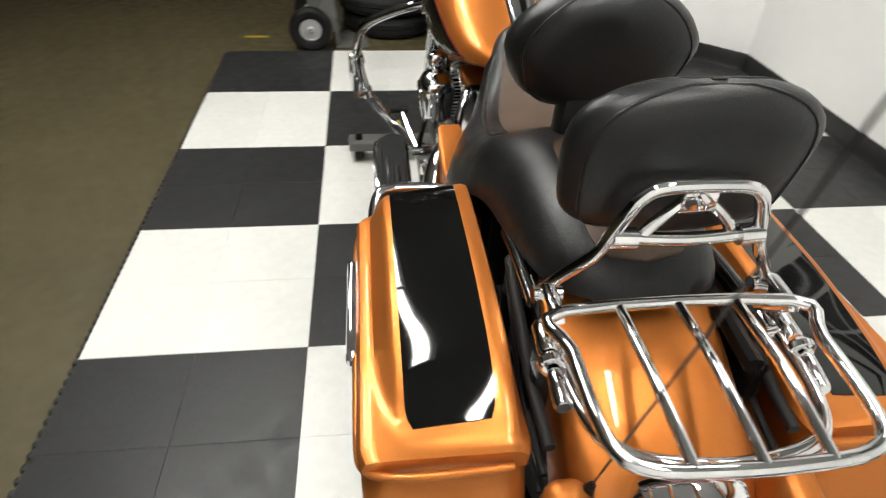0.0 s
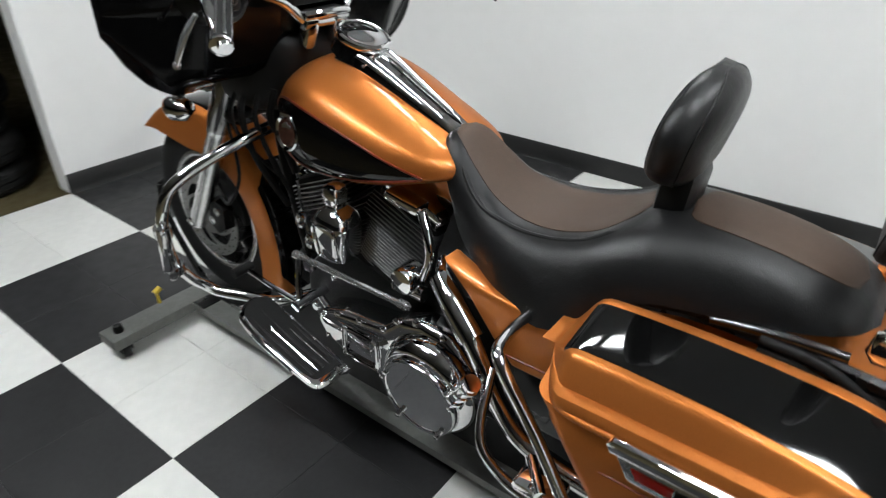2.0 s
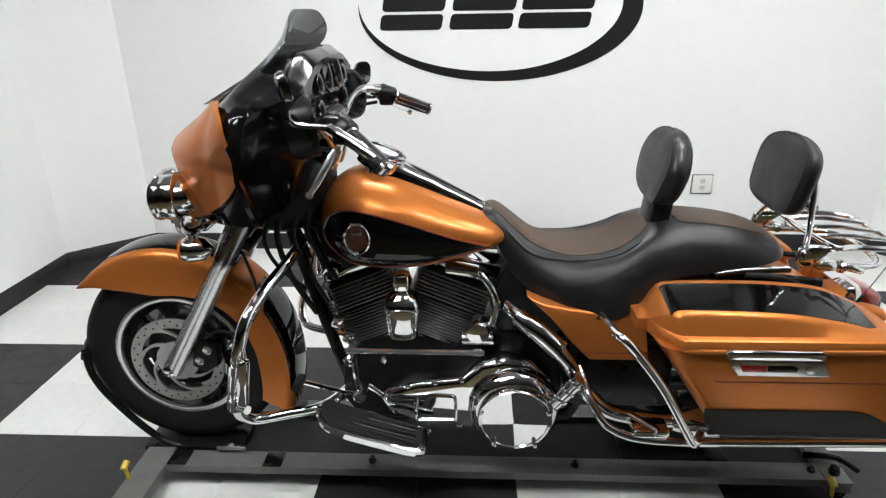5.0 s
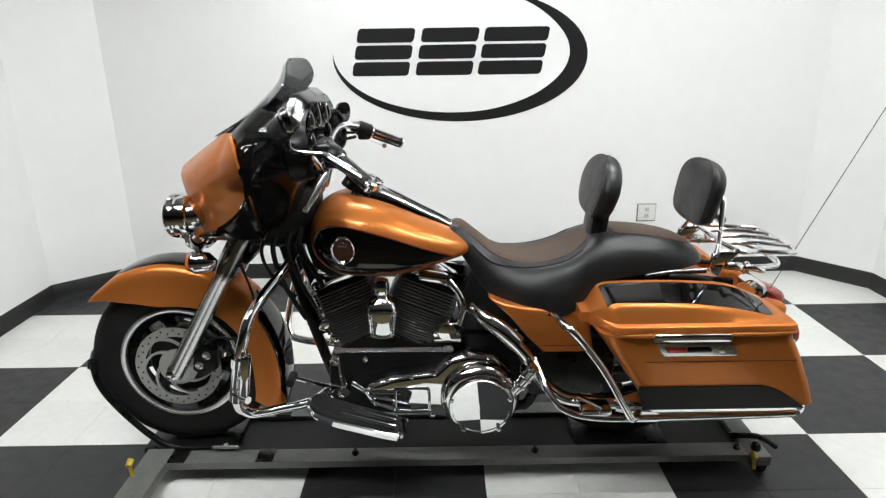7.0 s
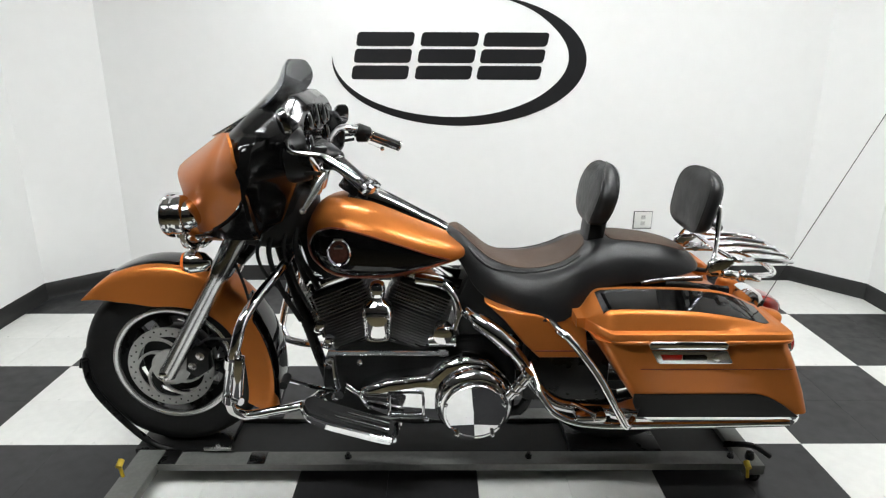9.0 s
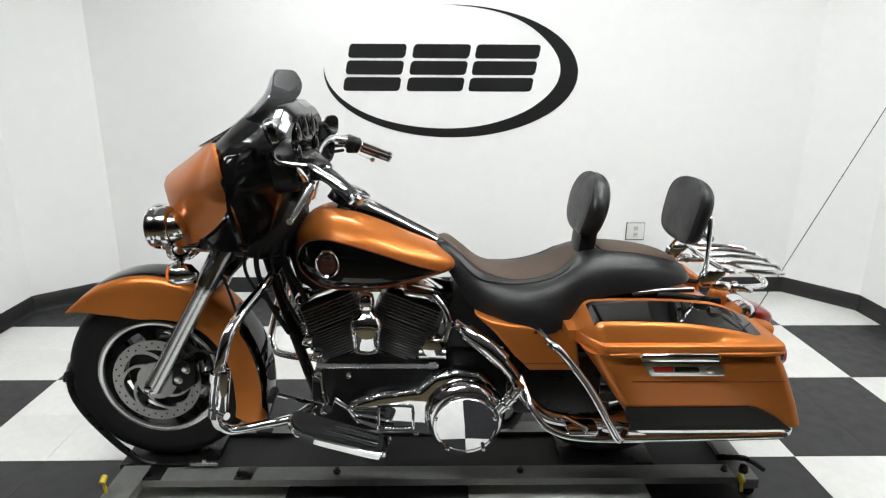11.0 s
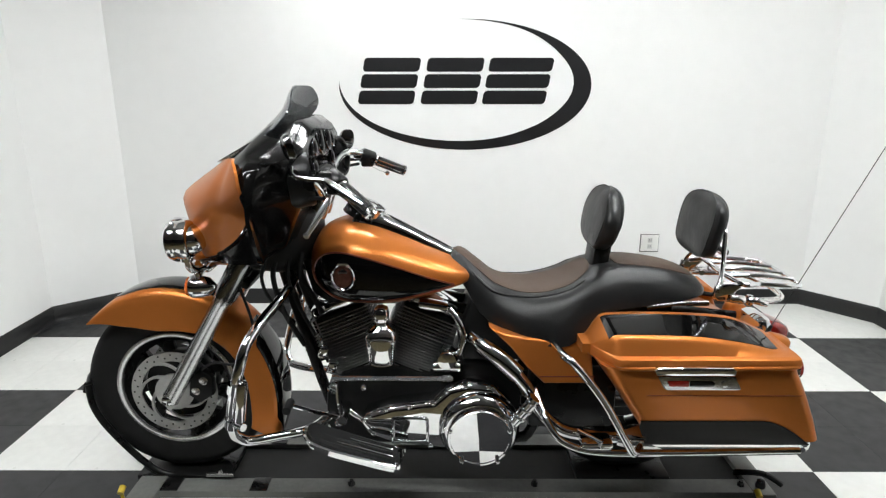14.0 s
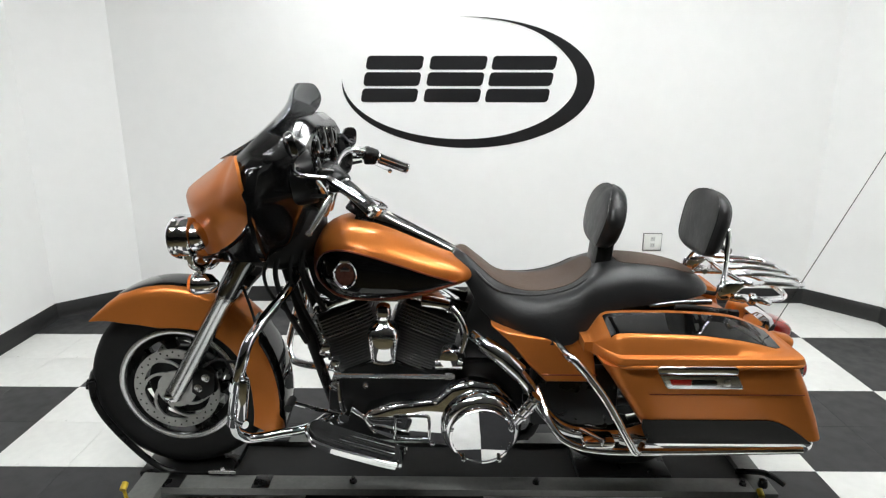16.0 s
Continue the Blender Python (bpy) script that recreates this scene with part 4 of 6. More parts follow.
part("raised_rim", bm, M_CHROME, horn, "raised chrome rim")

# primary drive
bm = new_bm()
slab(bm, [(1.555, 0.385), (1.575, 0.415), (1.66, 0.445), (1.80, 0.462), (1.85, 0.51), (1.92, 0.53), (2.00, 0.52), (2.06, 0.46), (2.075, 0.40), (2.05, 0.33), (1.98, 0.285), (1.90, 0.275), (1.80, 0.29), (1.66, 0.305), (1.58, 0.34)], BY - 0.225, BY - 0.13, 0.022, 3)
primary = part("primary_cover", bm, M_CHROME, bike, "polished chrome primary cover")
bm = new_bm()
DC = Vector((1.955, BY, 0.405))
DN = Vector((0.0, -1.0, -0.087))
lathe(bm, [(0.135, 0.20), (0.136, 0.225), (0.130, 0.245), (0.118, 0.258), (0.112, 0.262), (0.108, 0.262)], aim((1.953, BY, 0.388), DN), 48)
part("clutch_housing", bm, M_CHROME, primary, "domed chrome clutch housing")
bm = new_bm()
lathe(bm, [(0.106, 0.255), (0.108, 0.262), (0.108, 0.276), (0.104, 0.281), (0.098, 0.281), (0.096, 0.278), (0.05, 0.2785), (0.001, 0.279)], aim((1.953, BY, 0.383), DN), 48)
derby = part("derby_cover", bm, M_MIRROR, primary, "flat mirror chrome derby cover")
for k in range(5):
    bm = new_bm()
    a = radians(90 + 72 * k)
    lathe(bm, [(0.007, 0.27), (0.007, 0.286), (0.004, 0.288)], aim((1.953 + 0.101 * math.cos(a), BY, 0.383 + 0.101 * math.sin(a)), DN), 12)
    part("bolt", bm, M_CHROME, derby)
bm = new_bm()
tube(bm, [side(x, -0.228, z) for x, z in ((1.665, 0.325), (1.665, 0.395), (1.675, 0.405), (1.765, 0.405), (1.78, 0.39), (1.78, 0.330), (1.77, 0.318), (1.675, 0.316))], 0.005, 8, closed=True, smooth=3)
part("inspection_cover", bm, M_CHROME, primary)
bm = new_bm()
tube(bm, [side(1.475, -0.195, 0.536), side(1.865, -0.195, 0.534)], 0.008, 8)
for x in (1.475, 1.845):
    tube(bm, [side(x - 0.012, -0.195, 0.536), side(x + 0.012, -0.195, 0.535)], 0.012, 8)
part("shift_rod", bm, M_RIMLIP, bike, "chrome shift rod")
bm = new_bm()
tube(bm, [side(1.48, -0.195, 0.536), side(1.487, -0.215, 0.46), side(1.50, -0.225, 0.405)], 0.009, 8, smooth=4)
tube(bm, [side(1.50, -0.225, 0.405), side(1.42, -0.25, 0.44), side(1.335, -0.27, 0.478)], 0.007, 8, smooth=4)
lever = part("shift_lever", bm, M_CHROME, bike, "chrome heel-toe shift lever")
bm = new_bm()
tube(bm, [side(1.335, -0.25, 0.478), side(1.335, -0.31, 0.478)], 0.014, 10)
part("shift_peg", bm, M_RUBBER, lever, "black ribbed rubber peg")


def floorboard(s):
    bm = new_bm()
    out = [(1.385, 0.31), (1.40, 0.35), (1.44, 0.372), (1.60, 0.372), (1.68, 0.365), (1.70, 0.34), (1.70, 0.27), (1.685, 0.255), (1.43, 0.255), (1.395, 0.27)]

    def zz(x):
        return 0.408 - (x - 1.385) * 0.30 + 0.10 * max(0, 1.47 - x)

    pts = [(x, BY + s * lat) for x, lat in out]
    pts = [(p.x, p.y) for p in crs([(x, y, 0) for x, y in pts], 3, True)]
    loft(bm, [[(x * 0.96 + 1.545 * 0.04, y * 0.94 + (BY + s * 0.312) * 0.06, zz(x) - 0.026) for x, y in pts], [(x * 0.97 + 1.545 * 0.03, y * 0.95 + (BY + s * 0.312) * 0.05, zz(x) - 0.017) for x, y in pts], [(x, y, zz(x) - 0.015) for x, y in pts], [(x, y, zz(x) - 0.004) for x, y in pts], [(x * 0.97 + 1.545 * 0.03, y * 0.93 + (BY + s * 0.312) * 0.07, zz(x)) for x, y in pts]])
    fb = part("floorboard", bm, M_CHROME, bike, "chrome-edged rider floorboard with a rubber pad")
    bm = new_bm()
    loft(bm, [[(x * 0.90 + 1.545 * 0.10, y * 0.82 + (BY + s * 0.312) * 0.18, zz(x) + h) for x, y in pts] for h in (-0.002, 0.005)])
    pad_ = part("rubber_pad", bm, M_RUBBER, fb, "ribbed black rubber pad")
    for k in range(5):
        bm = new_bm()
        lat = 0.275 + k * 0.018
        tube(bm, [(x, BY + s * lat, zz(x) + 0.006) for x in (1.43, 1.48, 1.54, 1.60, 1.67)], 0.0024 if k % 2 else 0.004, 6)
        part("rib", bm, M_CHROME if k % 2 else M_RUBBER, pad_)
    return fb


floorboard(-1)
floorboard(1)


def crash_bar(s):
    bm = new_bm()
    tube(bm, [side(x, s * lat, z) for x, lat, z in ((1.335, 0.085, 0.848), (1.322, 0.20, 0.828), (1.282, 0.31, 0.785), (1.252, 0.385, 0.738), (1.235, 0.412, 0.675), (1.215, 0.412, 0.606),
              (1.190, 0.392, 0.505), (1.174, 0.345, 0.420), (1.180, 0.312, 0.382), (1.206, 0.288, 0.358), (1.282, 0.255, 0.354), (1.385, 0.220, 0.360), (1.45, 0.12, 0.366))], 0.016, 12, smooth=8)
    cb = part("engine_guard", bm, M_CHROME, bike, "looped chrome engine guard")
    bm = new_bm()
    block(bm, side(1.238, s * 0.428, 0.575), (0.028, 0.032, 0.14), 0.010, (0, 8, 0))
    hp = part("highway_peg", bm, M_CHROME, cb, "folded chrome highway peg")
    for z in (0.47, 0.60):
        bm = new_bm()
        f = (z - 0.47) / 0.13
        tube(bm, [side(1.188 + 0.026 * f, s * (0.386 + 0.026 * f), z), side(1.195 + 0.026 * f, s * (0.392 + 0.024 * f), z + 0.03)], 0.023, 14)
        tube(bm, [side(1.192 + 0.026 * f, s * (0.392 + 0.026 * f), z + 0.015), side(1.236, s * 0.424, z + 0.018)], 0.012, 10)
        part("clamp", bm, M_CHROME, hp)


crash_bar(-1)
crash_bar(1)

# exhaust
for s in (-1, 1):
    bm = new_bm()
    tube(bm, [side(1.93, s * 0.14, 0.66), side(1.97, s * 0.19, 0.645), side(2.03, s * 0.222, 0.608), side(2.10, s * 0.245, 0.535), side(2.15, s * 0.25, 0.45), side(2.22, s * 0.255, 0.385), side(2.32, s * 0.26, 0.365), side(2.42, s * 0.262, 0.36)], 0.022, 14, smooth=7)
    ex = part("exhaust_pipe", bm, M_CHROME, bike, "curved chrome exhaust pipe")
    bm = new_bm()
    tube(bm, [side(1.96, s * 0.19, 0.652), side(2.01, s * 0.219, 0.625), side(2.075, s * 0.238, 0.570)], 0.030, 14, smooth=6)
    part("heat_shield", bm, M_CHROME, ex, "chrome heat shield")
    bm = new_bm()
    lathe(bm, [(0.026, 0), (0.040, 0.05), (0.046, 0.12), (0.046, 0.58), (0.050, 0.60), (0.042, 0.615), (0.036, 0.60), (0.036, 0.50)], aim(side(2.40, s * 0.265, 0.360), (1, 0, 0.0)), 28)
    part("muffler", bm, M_CHROME, ex, "long chrome muffler")
    # bag guards
    bm = new_bm()
    tube(bm, [side(2.19, s * 0.20, 0.672), side(2.20, s * 0.33, 0.682), side(2.232, s * 0.375, 0.668), side(2.32, s * 0.385, 0.555), side(2.408, s * 0.385, 0.400), side(2.43, s * 0.38, 0.375), side(2.46, s * 0.33, 0.365)], 0.0125, 10, smooth=7)
    part("bag_guard", bm, M_CHROME, bike, "chrome saddlebag guard bar")
    bm = new_bm()
    tube(bm, [side(2.13, s * 0.24, 0.52), side(2.17, s * 0.34, 0.44), side(2.22, s * 0.36, 0.395), side(2.32, s * 0.365, 0.370), side(2.55, s * 0.365, 0.366), side(2.95, s * 0.36, 0.372)], 0.0115, 10, smooth=7)
    part("lower_rail", bm, M_CHROME, bike, "chrome lower guard rail")
    bm = new_bm()
    block(bm, side(2.315, s * 0.34, 0.392), (0.10, 0.07, 0.03), 0.012)
    tube(bm, [side(2.27, s * 0.30, 0.40), side(2.33, s * 0.37, 0.40)], 0.014, 10)
    part("guard_clamp", bm, M_CHROME, bike, "chrome guard clamp")
    bm = new_bm()
    tube(bm, [side(2.045, s * 0.20, 0.42), side(2.055, s * 0.26, 0.425), side(2.068, s * 0.295, 0.437)], 0.012, 10, smooth=4)
    tube(bm, [side(2.062, s * 0.295, 0.430), side(2.088, s * 0.300, 0.470), side(2.124, s * 0.305, 0.524)], [0.016, 0.020, 0.020], 14)
    for f in (0.15, 0.5, 0.85):
        lathe(bm, [(0.0225, -0.004), (0.0235, 0.0), (0.0225, 0.004)], aim(side(2.070 + 0.052 * f, s * (0.297 + 0.008 * f), 0.442 + 0.078 * f), (0.55, 0, 0.83)), 16)
    fp = part("passenger_peg", bm, M_CHROME, bike, "folded chrome passenger peg")
    # side covers
    bm = new_bm()
    slab(bm, [(1.982, 0.726), (2.03, 0.704), (2.10, 0.690), (2.20, 0.680), (2.31, 0.675), (2.33, 0.53), (2.165, 0.53), (2.11, 0.585), (2.05, 0.66)], BY + s * 0.160, BY + s * 0.222, 0.018, 3)
    sc = part("side_cover", bm, M_COPPER, bike, "copper metallic side cover")
    bm = new_bm()
    tube(bm, [side(2.15, s * 0.2215, 0.556), side(2.33, s * 0.2215, 0.556)], 0.0025, 6)
    part("pinstripe", bm, M_STRIPE, sc)
    # swingarm as one oversized black block, added to keep this gap dark
    bm = new_bm()
    block(bm, side(2.27, s * 0.155, 0.45), (0.30, 0.05, 0.22), 0.02)
    part("swingarm", bm, M_BLACK, bike, "black swingarm block, enlarged to fill the dark gap behind the side cover")

bm = new_bm()
tube(bm, [side(2.10, -0.14, 0.42), side(2.49, -0.14, 0.425)], 0.022, 10)
tube(bm, [side(2.10, 0.14, 0.42), side(2.49, 0.14, 0.425)], 0.022, 10)
tube(bm, [side(2.49, -0.16, 0.425), side(2.49, 0.16, 0.425)], 0.014, 12)
part("rear_fork", bm, M_BLACK, bike, "black rear fork and axle")
for s in (-1, 1):
    bm = new_bm()
    lathe(bm, [(0.022, 0), (0.030, 0.02), (0.030, 0.17), (0.022, 0.18), (0.022, 0.27)], aim(side(2.55, s * 0.150, 0.44), (0.1, 0, 1)), 20)
    part("shock", bm, M_BLACK, bike, "black rear shock absorber")

# saddlebag latches
for s, bag in ((-1, left_bag), (1, right_bag)):
    y0 = BY + s * 0.4085
    bm = new_bm()
    slab(bm, [(2.462, 0.655), (2.690, 0.655), (2.712, 0.615), (2.706, 0.611), (2.492, 0.611), (2.484, 0.616)], y0, y0 + s * 0.010, 0.003)
    lt = part("latch_plate", bm, M_ALU, bag, "bright metal latch plate")
    bm = new_bm()
    slab(bm, [(2.448, 0.678), (2.458, 0.688), (2.676, 0.688), (2.688, 0.678), (2.684, 0.662), (2.455, 0.662)], y0, y0 + s * 0.022, 0.006)
    part("latch_handle", bm, M_CHROME, lt, "chrome hinged latch handle")
    bm = new_bm()
    slab(bm, [(2.490, 0.6425), (2.556, 0.6425), (2.556, 0.624), (2.500, 0.624)], y0 + s * 0.008, y0 + s * 0.013, 0.002)
    part("reflector", bm, M_RED, lt, "dark red reflector strip")
    bm = new_bm()
    slab(bm, [(2.558, 0.6425), (2.622, 0.6425), (2.632, 0.635), (2.630, 0.624), (2.558, 0.624)], y0 + s * 0.008, y0 + s * 0.012, 0.002)
    part("dark_strip", bm, M_GLOSS, lt, "glossy black strip")
    bm = new_bm()
    lathe(bm, [(0.011, 0), (0.011, 0.004), (0.007, 0.005)], aim((2.662, y0 + s * 0.010, 0.633), (0, s, 0)), 20)
    part("lock", bm, M_ALU, lt)

# luggage rack
RZ = 0.845
bm = new_bm()
rack_pts = [side(2.795, -0.152, RZ + 0.012), side(2.795, 0.152, RZ + 0.012), side(2.86, 0.156, RZ + 0.008), side(2.975, 0.152, RZ), side(3.010, 0.120, RZ - 0.004), side(3.018, 0.04, RZ - 0.005), side(3.018, -0.04, RZ - 0.005), side(3.010, -0.120, RZ - 0.004), side(2.975, -0.152, RZ), side(2.86, -0.156, RZ + 0.008)]
tube(bm, rack_pts, 0.0086, 10, closed=True, smooth=4)
rack = part("luggage_rack", bm, M_CHROME, bike, "tubular chrome luggage rack")
for lat in (-0.078, 0.0, 0.078):
    bm = new_bm()
    tube(bm, [side(2.795, lat, RZ + 0.012), side(2.90, lat, RZ + 0.012), side(3.018, lat * 0.95, RZ - 0.003)], 0.0072, 10, smooth=4)
    part("rack_bar", bm, M_CHROME, rack)
bm = new_bm()
tube(bm, [side(2.76, -0.150, RZ - 0.045), side(2.88, -0.150, RZ - 0.05), side(2.955, -0.12, RZ - 0.052), side(2.98, -0.04, RZ - 0.053), side(2.98, 0.04, RZ - 0.053), side(2.955, 0.12, RZ - 0.052), side(2.88, 0.150, RZ - 0.05), side(2.76, 0.150, RZ - 0.045)], 0.010, 10, smooth=6)
part("lower_hoop", bm, M_CHROME, rack, "chrome lower hoop")
for s in (-1, 1):
    bm = new_bm()
    slab(bm, [(2.712, 0.812), (2.718, 0.846), (2.745, 0.860), (2.795, 0.858), (2.806, 0.846), (2.78, 0.822), (2.75, 0.795), (2.725, 0.795)], BY + s * 0.146, BY + s * 0.166, 0.0075, 3)
    tube(bm, [side(2.735, s * 0.135, 0.835), side(2.735, s * 0.174, 0.835)], 0.012, 14)
    tube(bm, [side(2.795, s * 0.135, 0.80), side(2.795, s * 0.174, 0.80)], 0.010, 14)
    part("docking_bracket", bm, M_CHROME, rack, "chrome docking bracket")
    for x0, x1, z0, z1, r in ((2.765, 2.815, 0.808, 0.803, 0.014), (2.822, 2.838, 0.803, 0.801, 0.019), (2.842, 2.890, 0.800, 0.790, 0.011)):
        bm = new_bm()
        tube(bm, [side(x0, s * 0.166, z0), side(x0 + 0.004, s * 0.166, z0), side(x1 - 0.004, s * 0.166, z1), side(x1, s * 0.166, z1)], [r * 0.8, r, r, r * 0.8], 16)
        part("docking_latch", bm, M_CHROME, rack, "round chrome docking latch")
    bm = new_bm()
    tube(bm, [side(2.70, s * 0.160, 0.790), side(2.60, s * 0.160, 0.786), side(2.50, s * 0.158, 0.772)], 0.0095, 10, smooth=3)
    part("grab_rail", bm, M_DARKCHROME, bike, "chrome seat rail")
    bm = new_bm()
    block(bm, side(2.72, s * 0.160, 0.70), (0.16, 0.030, 0.08), 0.014)
    part("fender_strut", bm, M_BLACK, bike, "black fender strut and bag mount")
    for z0, z1, r, sag in ((0.775, 0.700, 0.009, 0.02), (0.755, 0.640, 0.006, 0.035), (0.735, 0.600, 0.005, 0.05)):
        bm = new_bm()
        tube(bm, [side(2.58, s * 0.168, z0), side(2.68, s * 0.176, z0 - sag * 0.3), side(2.78, s * 0.172, (z0 + z1) / 2 - sag), side(2.88, s * 0.168, z1)], r, 10, smooth=6)
        part("wiring_hose", bm, M_RUBBER, bike, "black wiring hose")

# sissy bar
bm = new_bm()
for s in (-1, 1):
    tube(bm, [side(2.730, s * 0.158, 0.838), side(2.740, s * 0.142, 0.868), side(2.756, s * 0.110, 0.912), side(2.760, s * 0.098, 0.940)], 0.0085, 10, smooth=4)
tube(bm, [side(x, lat, z) for x, lat, z in ((2.760, -0.098, 0.940), (2.766, -0.084, 0.982), (2.768, -0.072, 1.004), (2.769, -0.045, 1.017), (2.769, 0.045, 1.017), (2.768, 0.072, 1.004), (2.766, 0.084, 0.982), (2.760, 0.098, 0.940))], 0.0095, 10, smooth=5)
tube(bm, [side(2.762, -0.095, 0.945), side(2.766, 0, 0.940), side(2.762, 0.095, 0.945)], 0.009, 10, smooth=4)
sissy = part("sissy_bar", bm, M_CHROME, bike, "chrome hooped sissy bar")
bm = new_bm()
slab(bm, [(2.758, 1.016), (2.768, 1.018), (2.770, 0.985), (2.762, 0.975)], BY - 0.022, BY + 0.022, 0.003)
for lat in (-0.06, 0.06):
    tube(bm, [side(2.760, lat * 0.2, 0.995), side(2.762, lat * 0.7, 0.968), side(2.762, lat, 0.943)], 0.0075, 8, smooth=4)
part("pad_bracket", bm, M_CHROME, sissy)
for s in (-1, 1):
    bm = new_bm()
    tube(bm, [side(2.763, s * 0.096, 0.944), side(2.764, s * 0.066, 0.943)], 0.014, 12)
    part("collar", bm, M_CHROME, sissy)

# tail lamp and rear signals
bm = new_bm()
rings = []
for k in range(13):
    t = k / 12
    e = (1 - t ** 4.5) ** 0.5 if t < 1 else 0.30
    rings.append([(2.945 + 0.115 * t, BY + 0.066 * max(e, 0.05) * math.copysign(abs(math.cos(a)) ** 0.45, math.cos(a)), 0.635 - 0.02 * t + 0.054 * max(e, 0.05) * math.copysign(abs(math.sin(a)) ** 0.45, math.sin(a))) for a in (2 * math.pi * j / 24 for j in range(24))])
loft(bm, rings)
tail = part("tail_lamp", bm, M_RED, bike, "red tail lamp lens in a chrome base")
bm = new_bm()
block(bm, side(2.95, 0, 0.635), (0.06, 0.150, 0.125), 0.025, (0, -8, 0))
part("lamp_base", bm, M_CHROME, tail, "chrome base")
bm = new_bm()
tube(bm, [side(2.99, -0.16, 0.555), side(3.0, 0, 0.55), side(2.99, 0.16, 0.555)], 0.014, 12, smooth=5)
lb = part("light_bar", bm, M_CHROME, bike, "chrome rear light bar")
for s in (-1, 1):
    bm = new_bm()
    lathe(bm, [(0.012, -0.05), (0.036, -0.03), (0.042, 0.0), (0.042, 0.02)], aim(side(2.995, s * 0.155, 0.56), (1, 0, 0)), 24)
    rs = part("turn_signal", bm, M_CHROME, lb, "chrome bullet turn signal")
    bm = new_bm()
    lathe(bm, [(0.040, 0.02), (0.036, 0.034), (0.02, 0.042), (0.002, 0.044)], aim(side(2.995, s * 0.155, 0.56), (1, 0, 0)), 24)
    part("lens", bm, M_RED, rs, "red lens")
bm = new_bm()
ANT0, ANT1 = Vector((2.900, 0.475, 0.605)), Vector((3.265, 0.365, 1.585))
tube(bm, [ANT0, ANT0.lerp(ANT1, 0.5), ANT1], [0.0014, 0.0012, 0.0010], 8)
ant = part("antenna", bm, M_BLACK, bike, "thin raked black whip antenna")
bm = new_bm()
dd_ = (ANT1 - ANT0).normalized()
lathe(bm, [(0.022, -0.015), (0.024, 0.0), (0.016, 0.02), (0.008, 0.07), (0.005, 0.10)], aim(ANT0, dd_), 16)
part("antenna_base", bm, M_RUBBER, ant, "black rubber base")

# handlebars and controls
bm = new_bm()
BAR = [(1.440, 0.0, 1.105), (1.440, 0.06, 1.115), (1.430, 0.12, 1.165), (1.447, 0.28, 1.220), (1.495, 0.340, 1.222), (1.548, 0.383, 1.200), (1.655, 0.432, 1.142)]
tube(bm, [side(x, -l, z) for x, l, z in reversed(BAR[1:])] + [side(*BAR[0])] + [side(x, l, z) for x, l, z in BAR[1:]], 0.0135, 12, smooth=6)
bars = part("handlebar", bm, M_CHROME, bike, "chrome pulled-back handlebar")
